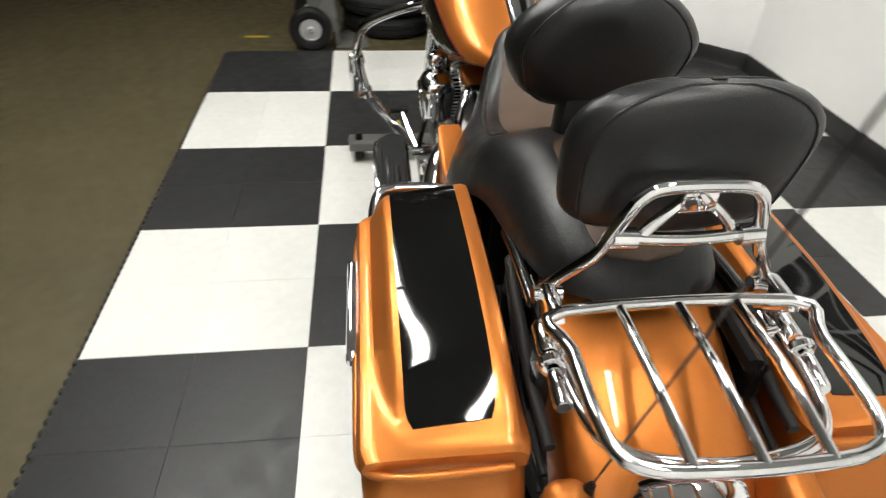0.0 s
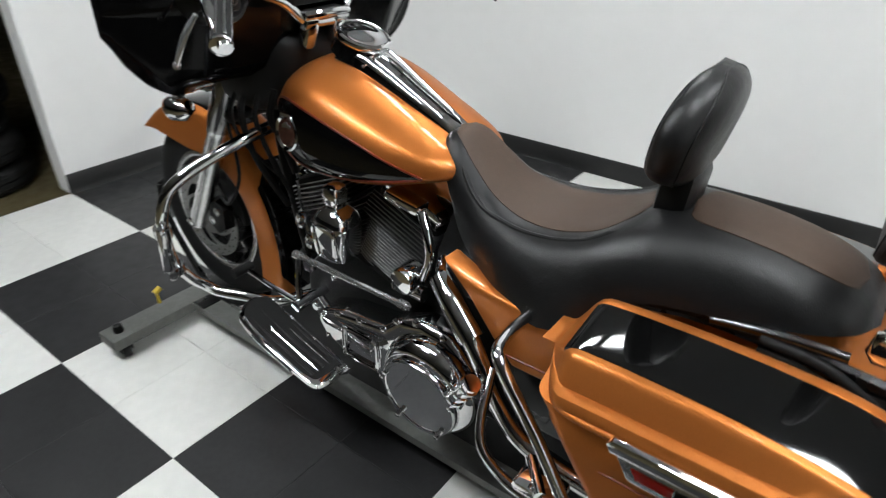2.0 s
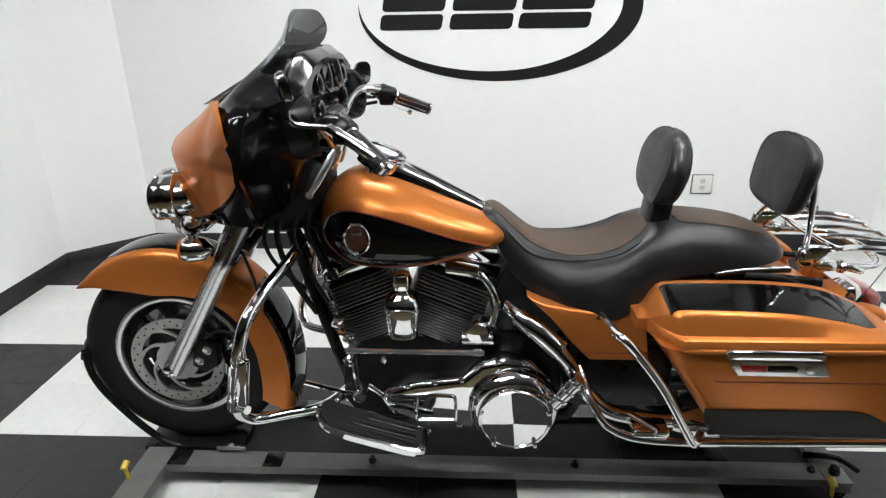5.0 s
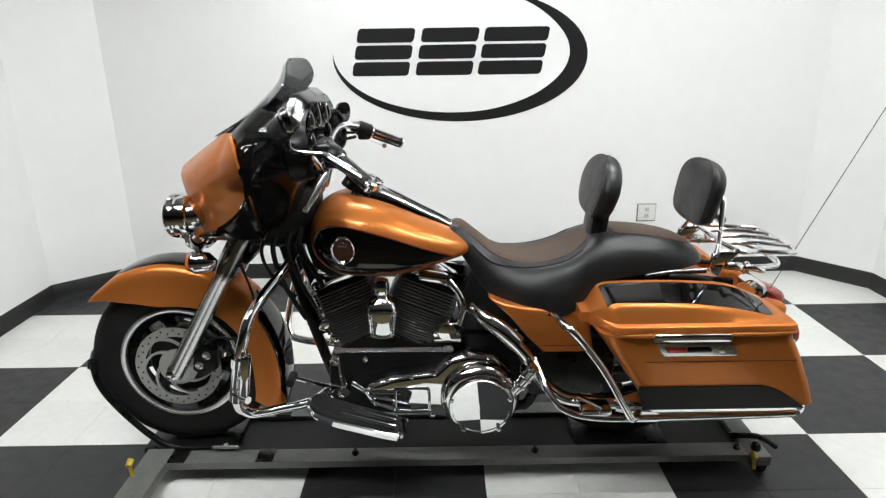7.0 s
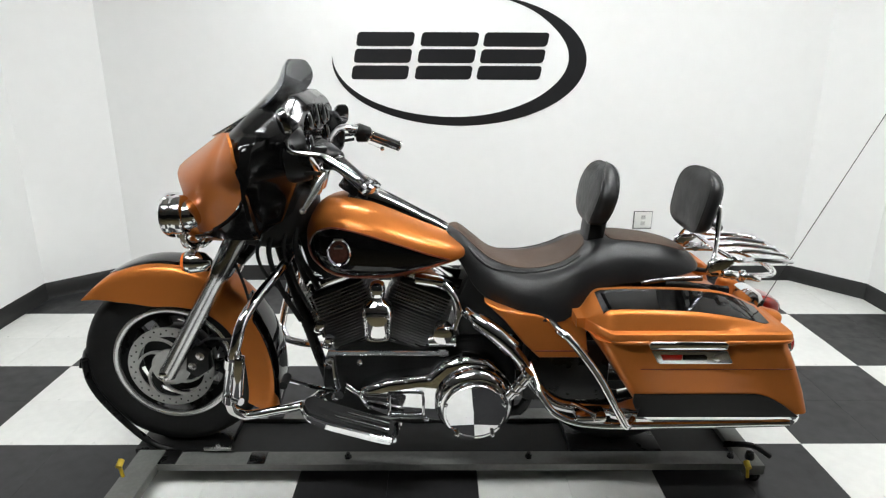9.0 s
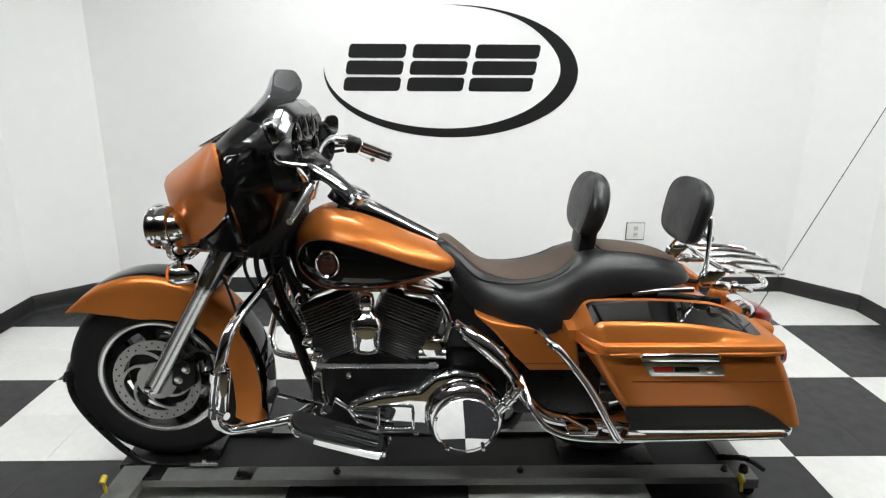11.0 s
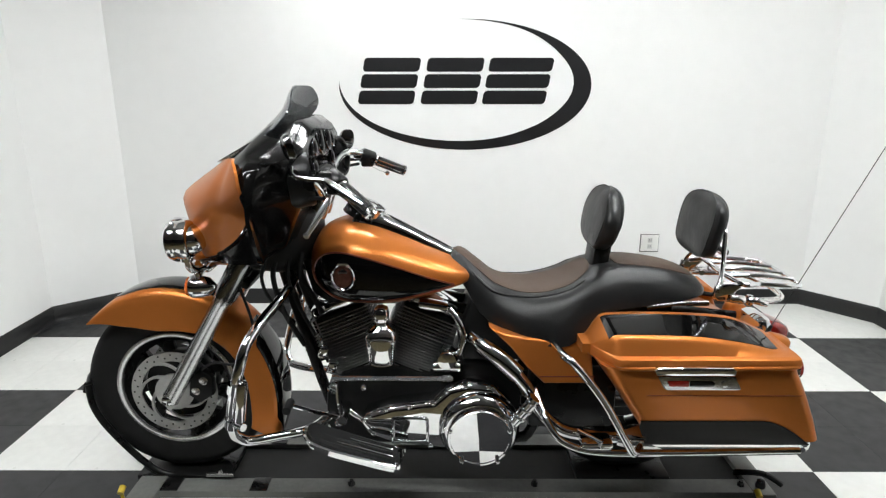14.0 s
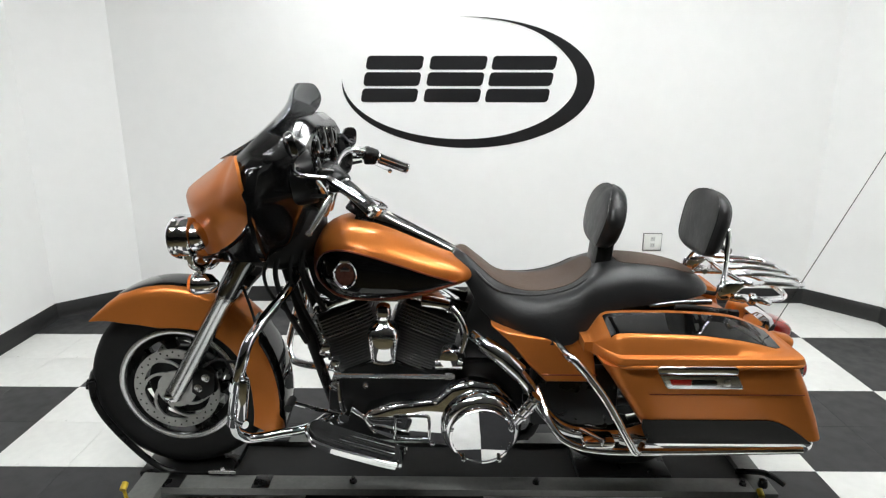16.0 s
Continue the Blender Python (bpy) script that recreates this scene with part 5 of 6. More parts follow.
for s in (-1, 1):
    g0, g1 = (Vector(side(1.560, 0.387, 1.190)), Vector(side(1.668, 0.432, 1.142))) if s > 0 else (Vector(side(1.550, -0.352, 1.204)), Vector(side(1.640, -0.430, 1.144)))
    gd = (g1 - g0).normalized()
    bm = new_bm()
    lathe(bm, [(0.016, 0.0), (0.0195, 0.004), (0.0195, 0.126), (0.016, 0.130)], aim(g0, gd), 24)
    gr = part("grip", bm, M_RUBBER, bars, "black rubber grip with chrome strips")
    gm = aim(g0, gd)
    for k in range(7):
        a = 2 * math.pi * (k + 0.25) / 7
        bm = new_bm()
        tube(bm, [gm @ Vector((0.0175 * math.cos(a), 0.0175 * math.sin(a), h)) for h in (0.010, 0.065, 0.120)], 0.0038, 8)
        part("grip_strip", bm, M_CHROME, gr)
    for h in (-0.002, 0.126):
        bm = new_bm()
        lathe(bm, [(0.016, h), (0.0218, h + 0.001), (0.0218, h + 0.008), (0.015, h + 0.011)], gm, 24)
        part("end_ring", bm, M_CHROME, gr)
    bm = new_bm()
    ctr = g0 - gd * 0.03
    m = aim(ctr, gd)
    lathe(bm, [(0.024, -0.028), (0.029, -0.022), (0.029, 0.022), (0.024, 0.028)], m, 18)
    block(bm, ctr + Vector((0, 0, -0.02)), (0.05, 0.05, 0.035), 0.01)
    block(bm, ctr + Vector((-0.03, 0, 0.012)), (0.05, 0.045, 0.035), 0.01)
    part("switch_housing", bm, M_BLACK, bars, "black switch housing")
    bm = new_bm()
    if s < 0:
        lever_path = crs([Vector(side(1.520, -0.395, 1.180)), Vector(side(1.503, -0.410, 1.150)), Vector(side(1.480, -0.418, 1.112)), Vector(side(1.458, -0.418, 1.080))], 5)
    else:
        lever_path = crs([Vector(side(1.522, 0.395, 1.178)), Vector(side(1.545, 0.415, 1.158)), Vector(side(1.580, 0.430, 1.138)), Vector(side(1.605, 0.440, 1.128))], 5)
    rings = []
    for i_, p_ in enumerate(lever_path):
        t_ = i_ / (len(lever_path) - 1)
        w_ = 0.006 + 0.003 * math.sin(math.pi * min(1.0, t_ * 1.1)) + 0.001 * t_
        rings.append([p_ + Vector((0.85 * w_ * math.cos(a), 0.0045 * math.sin(a), -0.5 * w_ * math.cos(a))) for a in (2 * math.pi * j / 12 for j in range(12))])
    loft(bm, rings)
    lathe(bm, [(0.004, -0.006), (0.0085, -0.005), (0.0095, 0.0), (0.0085, 0.005), (0.004, 0.006)], aim(lever_path[-1], (0, 1, 0)), 16)
    part("hand_lever", bm, M_RIMLIP, bars, "polished control lever")
    # mirrors
    bm = new_bm()
    mc = Vector(side(1.452, 0.395, 1.268)) if s > 0 else Vector(side(1.420, -0.395, 1.318))
    rings = []
    mm = Matrix.Translation(mc) @ pose(0, 0, 0, 0, 8 if s > 0 else -15, -52 if s > 0 else 25)
    ms = 0.66 if s > 0 else 0.62
    mm = mm @ Matrix.Diagonal((1, ms, ms, 1))
    for w, h, d in ((0.022, 0.030, -0.018), (0.040, 0.052, -0.012), (0.046, 0.060, 0.0), (0.044, 0.058, 0.006)):
        rings.append([mm @ Vector((d, w * math.copysign(abs(math.cos(a)) ** 0.7, math.cos(a)), h * math.copysign(abs(math.sin(a)) ** 0.7, math.sin(a)))) for a in (2 * math.pi * j / 24 for j in range(24))])
    loft(bm, rings)
    tube(bm, [mc + Vector((0, 0, -0.05)), mc + Vector((0.012, 0, -0.08)), ctr], 0.007, 8, smooth=3)
    mir = part("mirror", bm, M_DARKCHROME, bars, "dark chrome mirror shell")
    bm = new_bm()
    loft(bm, [[mm @ Vector((d, w * math.copysign(abs(math.cos(a)) ** 0.7, math.cos(a)), h * math.copysign(abs(math.sin(a)) ** 0.7, math.sin(a)))) for a in (2 * math.pi * j / 24 for j in range(24))] for w, h, d in ((0.041, 0.055, 0.004), (0.040, 0.054, 0.0072))])
    part("mirror_glass", bm, M_MIRROR, mir, "mirror glass")
    # riser clamps
    bm = new_bm()
    block(bm, side(1.425, s * 0.045, 1.085), (0.055, 0.035, 0.075), 0.012, (0, 20, 0))
    part("riser", bm, M_CHROME, bars)
    bm = new_bm()
    lathe(bm, [(0.0145, -0.020), (0.021, -0.018), (0.022, 0.0), (0.021, 0.018), (0.0145, 0.020)], aim(side(1.440, s * 0.050, 1.113), (0, 1, 0)), 20)
    part("riser_clamp", bm, M_CHROME, bars)
bm = new_bm()
block(bm, side(1.452, 0, 1.128), (0.030, 0.15, 0.022), 0.009, (0, 30, 0))
part("clamp_cover", bm, M_CHROME, bars, "chrome handlebar clamp cover")
for s in (-1, 1):
    bm = new_bm()
    tube(bm, [side(1.50, s * 0.37, 1.175), side(1.42, s * 0.30, 1.16), side(1.33, s * 0.16, 1.10), side(1.30, s * 0.09, 0.98), side(1.36, s * 0.12, 0.80)], 0.006, 8, smooth=6)
    part("control_cable", bm, M_RUBBER, bars, "black control cable")

# instruments in the inner fairing
for lat, z, r in ((-0.062, 1.306, 0.045), (0.062, 1.306, 0.045), (-0.148, 1.292, 0.027), (0.148, 1.292, 0.027), (-0.148, 1.228, 0.024), (0.148, 1.228, 0.024)):
    bm = new_bm()
    m = aim(side(1.422, lat, z), (1, 0, 0.16))
    lathe(bm, [(r, -0.05), (r, 0.012), (r - 0.003, 0.018), (r - 0.008, 0.016), (r - 0.010, 0.006)], m, 28)
    ga = part("gauge", bm, M_BLACK, inner, "round gauge with a chrome bezel")
    bm = new_bm()
    lathe(bm, [(r - 0.009, 0.004), (r - 0.009, 0.0075), (0.001, 0.008)], m, 24)
    part("dial", bm, M_BLACK, ga, "gauge dial")
    bm = new_bm()
    lathe(bm, [(r + 0.001, 0.013), (r + 0.0018, 0.016), (r + 0.0005, 0.019), (r - 0.003, 0.018)], m, 32, cap=False)
    part("bezel", bm, M_DARKCHROME, ga, "thin dark chrome bezel")
for s in (-1, 1):
    bm = new_bm()
    m = aim(side(1.436, s * 0.275, 1.215), (1, -s * 0.30, 0.15))
    lathe(bm, [(0.078, -0.06), (0.080, 0.0), (0.076, 0.012), (0.068, 0.012), (0.060, -0.002), (0.02, -0.014), (0.001, -0.012)], m, 32)
    part("speaker", bm, M_BLACK, inner, "round black speaker")
bm = new_bm()
block(bm, side(1.425, 0, 1.185), (0.06, 0.19, 0.065), 0.01, (0, 10, 0))
radio = part("radio", bm, M_BLACK, inner, "black radio unit")
bm = new_bm()
block(bm, side(1.456, 0, 1.192), (0.006, 0.10, 0.028), 0.002, (0, 10, 0))
part("radio_display", bm, M_GREY, radio)
bm = new_bm()
loft(bm, [[(x, BY + w * math.copysign(abs(math.cos(a)) ** 0.55, math.cos(a)), zc + h * math.copysign(abs(math.sin(a)) ** 0.55, math.sin(a))) for a in (2 * math.pi * j / 28 for j in range(28))]
          for x, w, zc, h in ((1.19, 0.13, 0.985, 0.08), (1.21, 0.165, 0.985, 0.105), (1.29, 0.170, 0.985, 0.115), (1.345, 0.150, 0.990, 0.110), (1.385, 0.115, 1.000, 0.090), (1.410, 0.080, 1.010, 0.065), (1.418, 0.05, 1.01, 0.04))])
part("fork_shroud", bm, M_WRINKLE, inner, "black lower cowl")
# front signals, headlamp trim
bm = new_bm()
tube(bm, [side(1.062, -0.20, 0.905), side(1.045, -0.10, 0.905), side(1.04, 0, 0.905), side(1.045, 0.10, 0.905), side(1.062, 0.20, 0.905)], 0.012, 10, smooth=5)
block(bm, side(1.02, 0, 0.885), (0.07, 0.20, 0.03), 0.012)
block(bm, side(1.09, 0, 0.925), (0.12, 0.24, 0.02), 0.008, (0, -8, 0))
fs = part("signal_bar", bm, M_CHROME, bike, "chrome front signal bar")
for s in (-1, 1):
    m = aim(side(1.004, s * 0.243, 1.022), (1, -s * 0.03, 0.02))
    bm = new_bm()
    lathe(bm, [(0.002, 0.028), (0.030, 0.020), (0.050, 0.002), (0.056, -0.002), (0.060, 0.002), (0.061, 0.010), (0.058, 0.014), (0.0575, 0.026), (0.060, 0.030), (0.060, 0.056), (0.056, 0.062), (0.050, 0.064)], m, 40)
    lamp = part("auxiliary_lamp", bm, M_CHROME, fs, "round chrome auxiliary lamp")
    bm = new_bm()
    lathe(bm, [(0.055, 0.0), (0.045, -0.006), (0.024, -0.010), (0.002, -0.011)], m, 36, cap=False)
    part("lamp_glass", bm, M_CLEAR, lamp, "clear glass lens")
    bm = new_bm()
    lathe(bm, [(0.046, 0.058), (0.047, 0.064), (0.043, 0.080), (0.034, 0.094), (0.020, 0.103), (0.003, 0.106)], m, 32)
    part("lamp_shell", bm, M_CHROME, lamp, "polished bullet shell")
    bm = new_bm()
    tube(bm, [side(1.045, s * 0.243, 0.970), side(1.050, s * 0.240, 0.935), side(1.060, s * 0.215, 0.915), side(1.062, s * 0.16, 0.905)], 0.012, 10, smooth=5)
    tube(bm, [side(1.058, s * 0.215, 0.918), side(1.062, s * 0.21, 0.880)], 0.009, 10)
    lathe(bm, [(0.018, 0), (0.020, 0.012), (0.012, 0.020)], aim(side(1.045, s * 0.243, 0.955), (0, 0, 1)), 16)
    part("lamp_bracket", bm, M_CHROME, fs, "curved chrome lamp bracket")
for s in (-1, 1):
    bm = new_bm()
    m = aim(side(1.058, s * 0.210, 0.862), (-1, 0, 0))
    lathe(bm, [(0.010, -0.055), (0.030, -0.035), (0.036, 0.0), (0.038, 0.012), (0.034, 0.022)], m, 24)
    tsg = part("turn_signal", bm, M_CHROME, fs, "chrome bullet turn signal")
    bm = new_bm()
    lathe(bm, [(0.034, 0.020), (0.030, 0.032), (0.016, 0.040), (0.002, 0.042)], m, 24)
    part("lens", bm, M_AMBER, tsg, "amber lens")
# brake line
bm = new_bm()
tube(bm, [side(1.16, -0.135, 0.84), side(1.20, -0.15, 0.68), side(1.14, -0.16, 0.575), side(1.05, -0.13, 0.56), side(1.0, -0.12, 0.53)], 0.005, 8, smooth=6)
part("brake_line", bm, M_RUBBER, bike, "black brake hose")

# black hoses and cables from the steering head down to the frame
for s in (-1, 1):
    for x0, l0, x1, l1, z1, sag, r in ((1.30, 0.15, 1.36, 0.115, 0.62, 0.05, 0.009), (1.34, 0.14, 1.40, 0.125, 0.66, 0.035, 0.007), (1.27, 0.155, 1.33, 0.11, 0.70, 0.07, 0.006), (1.37, 0.12, 1.43, 0.13, 0.74, 0.02, 0.010)):
        bm = new_bm()
        tube(bm, [side(x0, s * l0, 0.95), side(x0 - sag * 0.3, s * (l0 + 0.02), 0.88), side((x0 + x1) / 2 - sag * 0.4, s * (l0 + 0.012), (0.9 + z1) / 2), side(x1, s * l1, z1)], r, 8, smooth=6)
        part("wiring_hose", bm, M_RUBBER, bike, "black wiring hose")
    bm = new_bm()
    slab(bm, [(1.365, 0.92), (1.395, 0.80), (1.45, 0.765), (1.50, 0.77), (1.52, 0.80), (1.44, 0.84), (1.41, 0.93)], BY + s * 0.045, BY + s * 0.105, 0.012)
    part("wiring_cover", bm, M_WRINKLE, bike, "black wiring cover under the tank")

# small engine fittings
bm = new_bm()
lathe(bm, [(0.020, 0), (0.034, 0.004), (0.036, 0.05), (0.030, 0.062), (0.012, 0.066)], aim(side(1.845, -0.14, 0.600), (0, -1, 0)), 24)
tube(bm, [side(1.80, -0.165, 0.565), side(1.89, -0.165, 0.565)], 0.020, 14)
part("starter_motor", bm, M_CHROME, bike, "chrome starter motor end cover")
bm = new_bm()
tube(bm, [side(1.855, -0.13, 0.755), side(1.885, -0.15, 0.72), side(1.90, -0.16, 0.67), side(1.885, -0.165, 0.61)], 0.012, 10, smooth=5)
part("oil_line", bm, M_CHROME, bike, "chrome oil line")
bm = new_bm()
block(bm, side(1.80, -0.12, 0.768), (0.10, 0.05, 0.028), 0.008, (0, 10, 0))
part("coil_cover", bm, M_CHROME, bike, "chrome coil cover")
for x, z in ((1.425, 0.60), (1.455, 0.545)):
    bm = new_bm()
    block(bm, side(x, -0.125, z), (0.034, 0.03, 0.045), 0.009, (0, 20, 0))
    part("frame_clamp", bm, M_CHROME, bike, "chrome down-tube clamp")
bm = new_bm()
tube(bm, [side(1.395, -0.10, 0.70), side(1.42, -0.115, 0.64), side(1.44, -0.12, 0.56)], 0.008, 8, smooth=4)
part("breather_hose", bm, M_CHROME, bike, "braided chrome hose")

# trim lines on the inner fairing, side creases of the bags
for s in (-1, 1):
    for z, x0, x1 in ((1.296, 1.335, 1.395), (1.268, 1.335, 1.405)):
        bm = new_bm()
        tube(bm, [side(x0, s * 0.345, z), side((x0 + x1) / 2, s * 0.335, z), side(x1, s * 0.32, z - 0.002)], 0.0035, 8)
        part("trim_strip", bm, M_CHROME, inner, "chrome trim strip")
for s, bag in ((-1, left_bag), (1, right_bag)):
    bm = new_bm()
    tube(bm, [side(2.44, s * 0.4075, 0.588), side(2.66, s * 0.4085, 0.588), side(2.90, s * 0.4075, 0.588)], 0.0016, 6)
    part("pinstripe", bm, M_STRIPE, bag, "dark red pinstripe")
for s in (-1, 1):
    bm = new_bm()
    block(bm, side(2.925, s * 0.152, 0.575), (0.085, 0.062, 0.21), 0.024, (0, 14, 0), 4)
    part("fender_flare", bm, M_COPPER, rear_fender, "rounded copper filler beside the fender")

# black edging round the wings of the fairing
for s in (-1, 1):
    bm = new_bm()
    pts = []
    for k in range(13):
        z = 1.195 - (1.195 - 1.127) * k / 12
        pts.append((fairing_x(0.6, z) + 0.004, BY + s * curve(FAIR_W, z), z))
    for k in range(1, 14):
        u = 1.0 - 0.22 * k / 13
        z = curve(FAIR_LO, u)
        lat = u * curve(FAIR_W, z)
        pts.append((fairing_x(lat, z) + 0.004, BY + s * lat, z))
    tube(bm, pts, 0.006, 8)
    part("edge_trim", bm, M_INNER, fairing, "black edge trim")

# bolts round the primary cover, shifter pivot and engine mounts
for x, z in ((1.585, 0.405), (1.64, 0.432), (1.72, 0.445), (1.80, 0.456), (1.845, 0.500), (1.905, 0.522), (1.985, 0.516), (2.045, 0.462), (1.60, 0.345), (1.70, 0.308), (1.79, 0.298)):
    bm = new_bm()
    lathe(bm, [(0.009, 0), (0.009, 0.006), (0.005, 0.009)], aim(side(x, -0.218, z), (0, -1, 0)), 10)
    part("bolt", bm, M_CHROME, primary)
bm = new_bm()
tube(bm, [side(1.50, -0.13, 0.405), side(1.50, -0.245, 0.405)], 0.016, 14)
tube(bm, [side(1.505, -0.16, 0.40), side(1.56, -0.165, 0.36)], 0.010, 10)
part("shifter_pivot", bm, M_CHROME, lever, "chrome shifter pivot")
for x, z, r in ((1.455, 0.47, 0.020), (1.47, 0.34, 0.016), (1.56, 0.475, 0.012)):
    bm = new_bm()
    lathe(bm, [(r, 0), (r, 0.012), (r * 0.7, 0.018), (0.002, 0.019)], aim(side(x, -0.136, z), (0, -1, 0)), 18)
    part("engine_bolt", bm, M_CHROME, crank, "chrome bolt cap")


# ---- dolly ----
dolly = thing("motorcycle_dolly", (1.85, BY, 0), "low grey steel motorcycle dolly on casters with a wheel chock", "dolly")
for s in (-1, 1):
    bm = new_bm()
    y = BY + s * 0.145
    prof = [(0.036, 0.064), (0.036, 0.090), (-0.040, 0.090), (-0.040, 0.064), (-0.036, 0.064), (-0.036, 0.085), (0.031, 0.085), (0.031, 0.064)]
    loft(bm, [[(x, y - s * a, z) for a, z in prof] for x in (0.8255, 2.9275)])
    rail = part("side_rail", bm, M_STEEL, dolly, "grey steel channel rail", smooth=False)
    for x in (1.504, 2.161, 2.90):
        bm = new_bm()
        lathe(bm, [(0.013, 0), (0.013, 0.010), (0.008, 0.013), (0.008, 0.020)], aim((x, y, 0.090), (0, 0, 1)), 6)
        part("bolt", bm, M_BLACK, rail)
bm = new_bm()
block(bm, (1.84, BY, 0.066), (2.18, 0.245, 0.012), 0.002)
part("deck", bm, M_RUBBER, dolly, "black deck plate", smooth=False)
for nm, x, w, reach in (("front_crossbeam", 0.776, 0.098, 0.478), ("rear_crossbeam", 2.965, 0.075, 0.20)):
    bm = new_bm()
    block(bm, (x, BY, 0.072), (w, 2 * reach, 0.040), 0.004)
    beam = part(nm, bm, M_STEEL, dolly, "grey steel crossbeam")
    for s in (-1, 1):
        yy = BY + s * (reach - 0.045)
        bm = new_bm()
        lathe(bm, [(0.010, -0.014), (0.024, -0.013), (0.026, -0.008), (0.026, 0.008), (0.024, 0.013), (0.010, 0.014)], aim((x + 0.02, yy, 0.026), (0.3, 1, 0)), 20)
        ca = part("caster", bm, M_RUBBER, beam, "black swivel caster wheel")
        bm = new_bm()
        for q_ in (-0.019, 0.019):
            block(bm, (x + 0.014, yy + q_, 0.036), (0.028, 0.003, 0.036), 0.001)
        block(bm, (x + 0.012, yy, 0.0525), (0.044, 0.044, 0.005), 0.001)
        part("caster_fork", bm, M_BLACK, beam, "black caster fork")
        bm = new_bm()
        lathe(bm, [(0.016, 0.090), (0.018, 0.10), (0.014, 0.118), (0.005, 0.122)], Matrix.Translation((x, yy, 0)), 14)
        part("caster_nut", bm, M_BLACK, beam)
        bm = new_bm()
        yk = BY + s * (0.262 if reach > 0.3 else 0.215)
        zk = 0.015 if reach > 0.3 else -0.03
        tube(bm, [(x - 0.03, yk, 0.085 + zk), (x - 0.035, yk, 0.125 + zk)], 0.006, 8)
        tube(bm, [(x - 0.035, yk - 0.008, 0.128 + zk), (x - 0.035, yk + 0.016, 0.140 + zk)], 0.011, 10)
        part("lock_knob", bm, M_YELLOW, beam, "yellow floor-lock knob")
# wheel chock in front of the tyre
for s in (-1, 1):
    bm = new_bm()
    tube(bm, [(1.02, BY + s * 0.085, 0.085), (0.84, BY + s * 0.085, 0.085), (0.745, BY + s * 0.085, 0.135), (0.630, BY + s * 0.083, 0.270), (0.580, BY + s * 0.080, 0.365), (0.568, BY + s * 0.070, 0.445)], 0.012, 10, smooth=5)
    part("chock_hoop", bm, M_BLACK, dolly, "black tubular chock hoop")
bm = new_bm()
tube(bm, [(0.572, BY - 0.070, 0.445), (0.548, BY, 0.455), (0.572, BY + 0.070, 0.445)], 0.012, 10, smooth=4)
block(bm, (0.545, BY, 0.425), (0.010, 0.12, 0.04), 0.003, (0, 15, 0))
part("chock_head", bm, M_BLACK, dolly, "black chock crosspiece")
bm = new_bm()
block(bm, (0.88, BY, 0.084), (0.34, 0.20, 0.024), 0.006)
part("wheel_cradle", bm, M_BLACK, dolly, "black wheel cradle")
for x in (0.860, 1.178):
    for s in (-1, 1):
        bm = new_bm()
        block(bm, (x, BY + s * 0.147, 0.0925), (0.062, 0.072, 0.005), 0.001)
        part("rail_pad", bm, M_BLACK, dolly, "flat black pad on the rail")
bm = new_bm()
block(bm, (2.49, BY, 0.086), (0.34, 0.22, 0.026), 0.006)
part("rear_cradle", bm, M_BLACK, dolly, "black rear wheel support")
bm = new_bm()
slab(bm, [(0.975, 0.105), (1.075, 0.105), (1.075, 0.119), (1.035, 0.121), (1.030, 0.132), (1.022, 0.132), (1.018, 0.121), (0.975, 0.119)], BY - 0.125, BY - 0.115, 0.002)
part("buckle", bm, M_ALU, dolly, "small bright strap buckle")
for s in (-1, 1):
    bm = new_bm()
    tube(bm, [(2.90, BY + s * 0.08, 0.10), (2.99, BY + s * 0.11, 0.115), (3.06, BY + s * 0.12, 0.075)], 0.011, 8, smooth=4)
    part("rear_handle", bm, M_BLACK, dolly, "black ramp hook")


# ---- on the back wall ----
emblem = thing("wall_emblem", (1.96, WALL_Y, 1.06), "black vinyl wall emblem of slanted bars under a crescent", "wall decal")
YW = WALL_Y - 0.0025


def thin(bm, outline):
    return slab(bm, outline, YW, WALL_Y + 0.002)


A_, B_ = 0.797, 0.400
ec = (1.965, 1.455)
TH = [(-94, 0.0), (-80, 0.007), (-60, 0.024), (-30, 0.080), (0, 0.113), (25, 0.112), (50, 0.088), (75, 0.066), (90, 0.060), (120, 0.050), (150, 0.034), (170, 0.016), (184, 0.0)]
bm = new_bm()
outer, inner_ = [], []
for k in range(97):
    a = -94 + 278 * k / 96
    th = max(0.0006, curve(TH, a))
    ca, sa = math.cos(radians(a)), math.sin(radians(a))
    outer.append((ec[0] + A_ * ca, ec[1] - B_ * sa))
    inner_.append((ec[0] + (A_ - th) * ca, ec[1] - (B_ - th * 0.95) * sa))
lo = [[(x, YW, z), (xi, YW, zi), (xi, WALL_Y + 0.002, zi), (x, WALL_Y + 0.002, z)] for (x, z), (xi, zi) in zip(outer, inner_)]
loft(bm, lo)
part("crescent", bm, M_INK, emblem, smooth=False)


def slanted(x0, w, z0, h, corner):
    """A slanted rounded bar."""
    pts = []
    for cx, cz, a0 in ((w - corner, h - corner, 0), (corner, h - corner, 90), (corner, corner, 180), (w - corner, corner, 270)):
        for k in range(5):
            a = radians(a0 + 22.5 * k)
            px, pz = cx + corner * math.cos(a), cz + corner * math.sin(a)
            pts.append((x0 + px + (z0 - 1.343 + pz) * 0.19, z0 + pz))
    return pts


for x0, w in ((1.282, 0.355), (1.680, 0.355), (2.070, 0.400)):
    for z0 in (1.343, 1.4425, 1.542):
        bm = new_bm()
        thin(bm, slanted(x0, w, z0, 0.084, 0.022))
        part("bar", bm, M_INK, emblem, smooth=False)

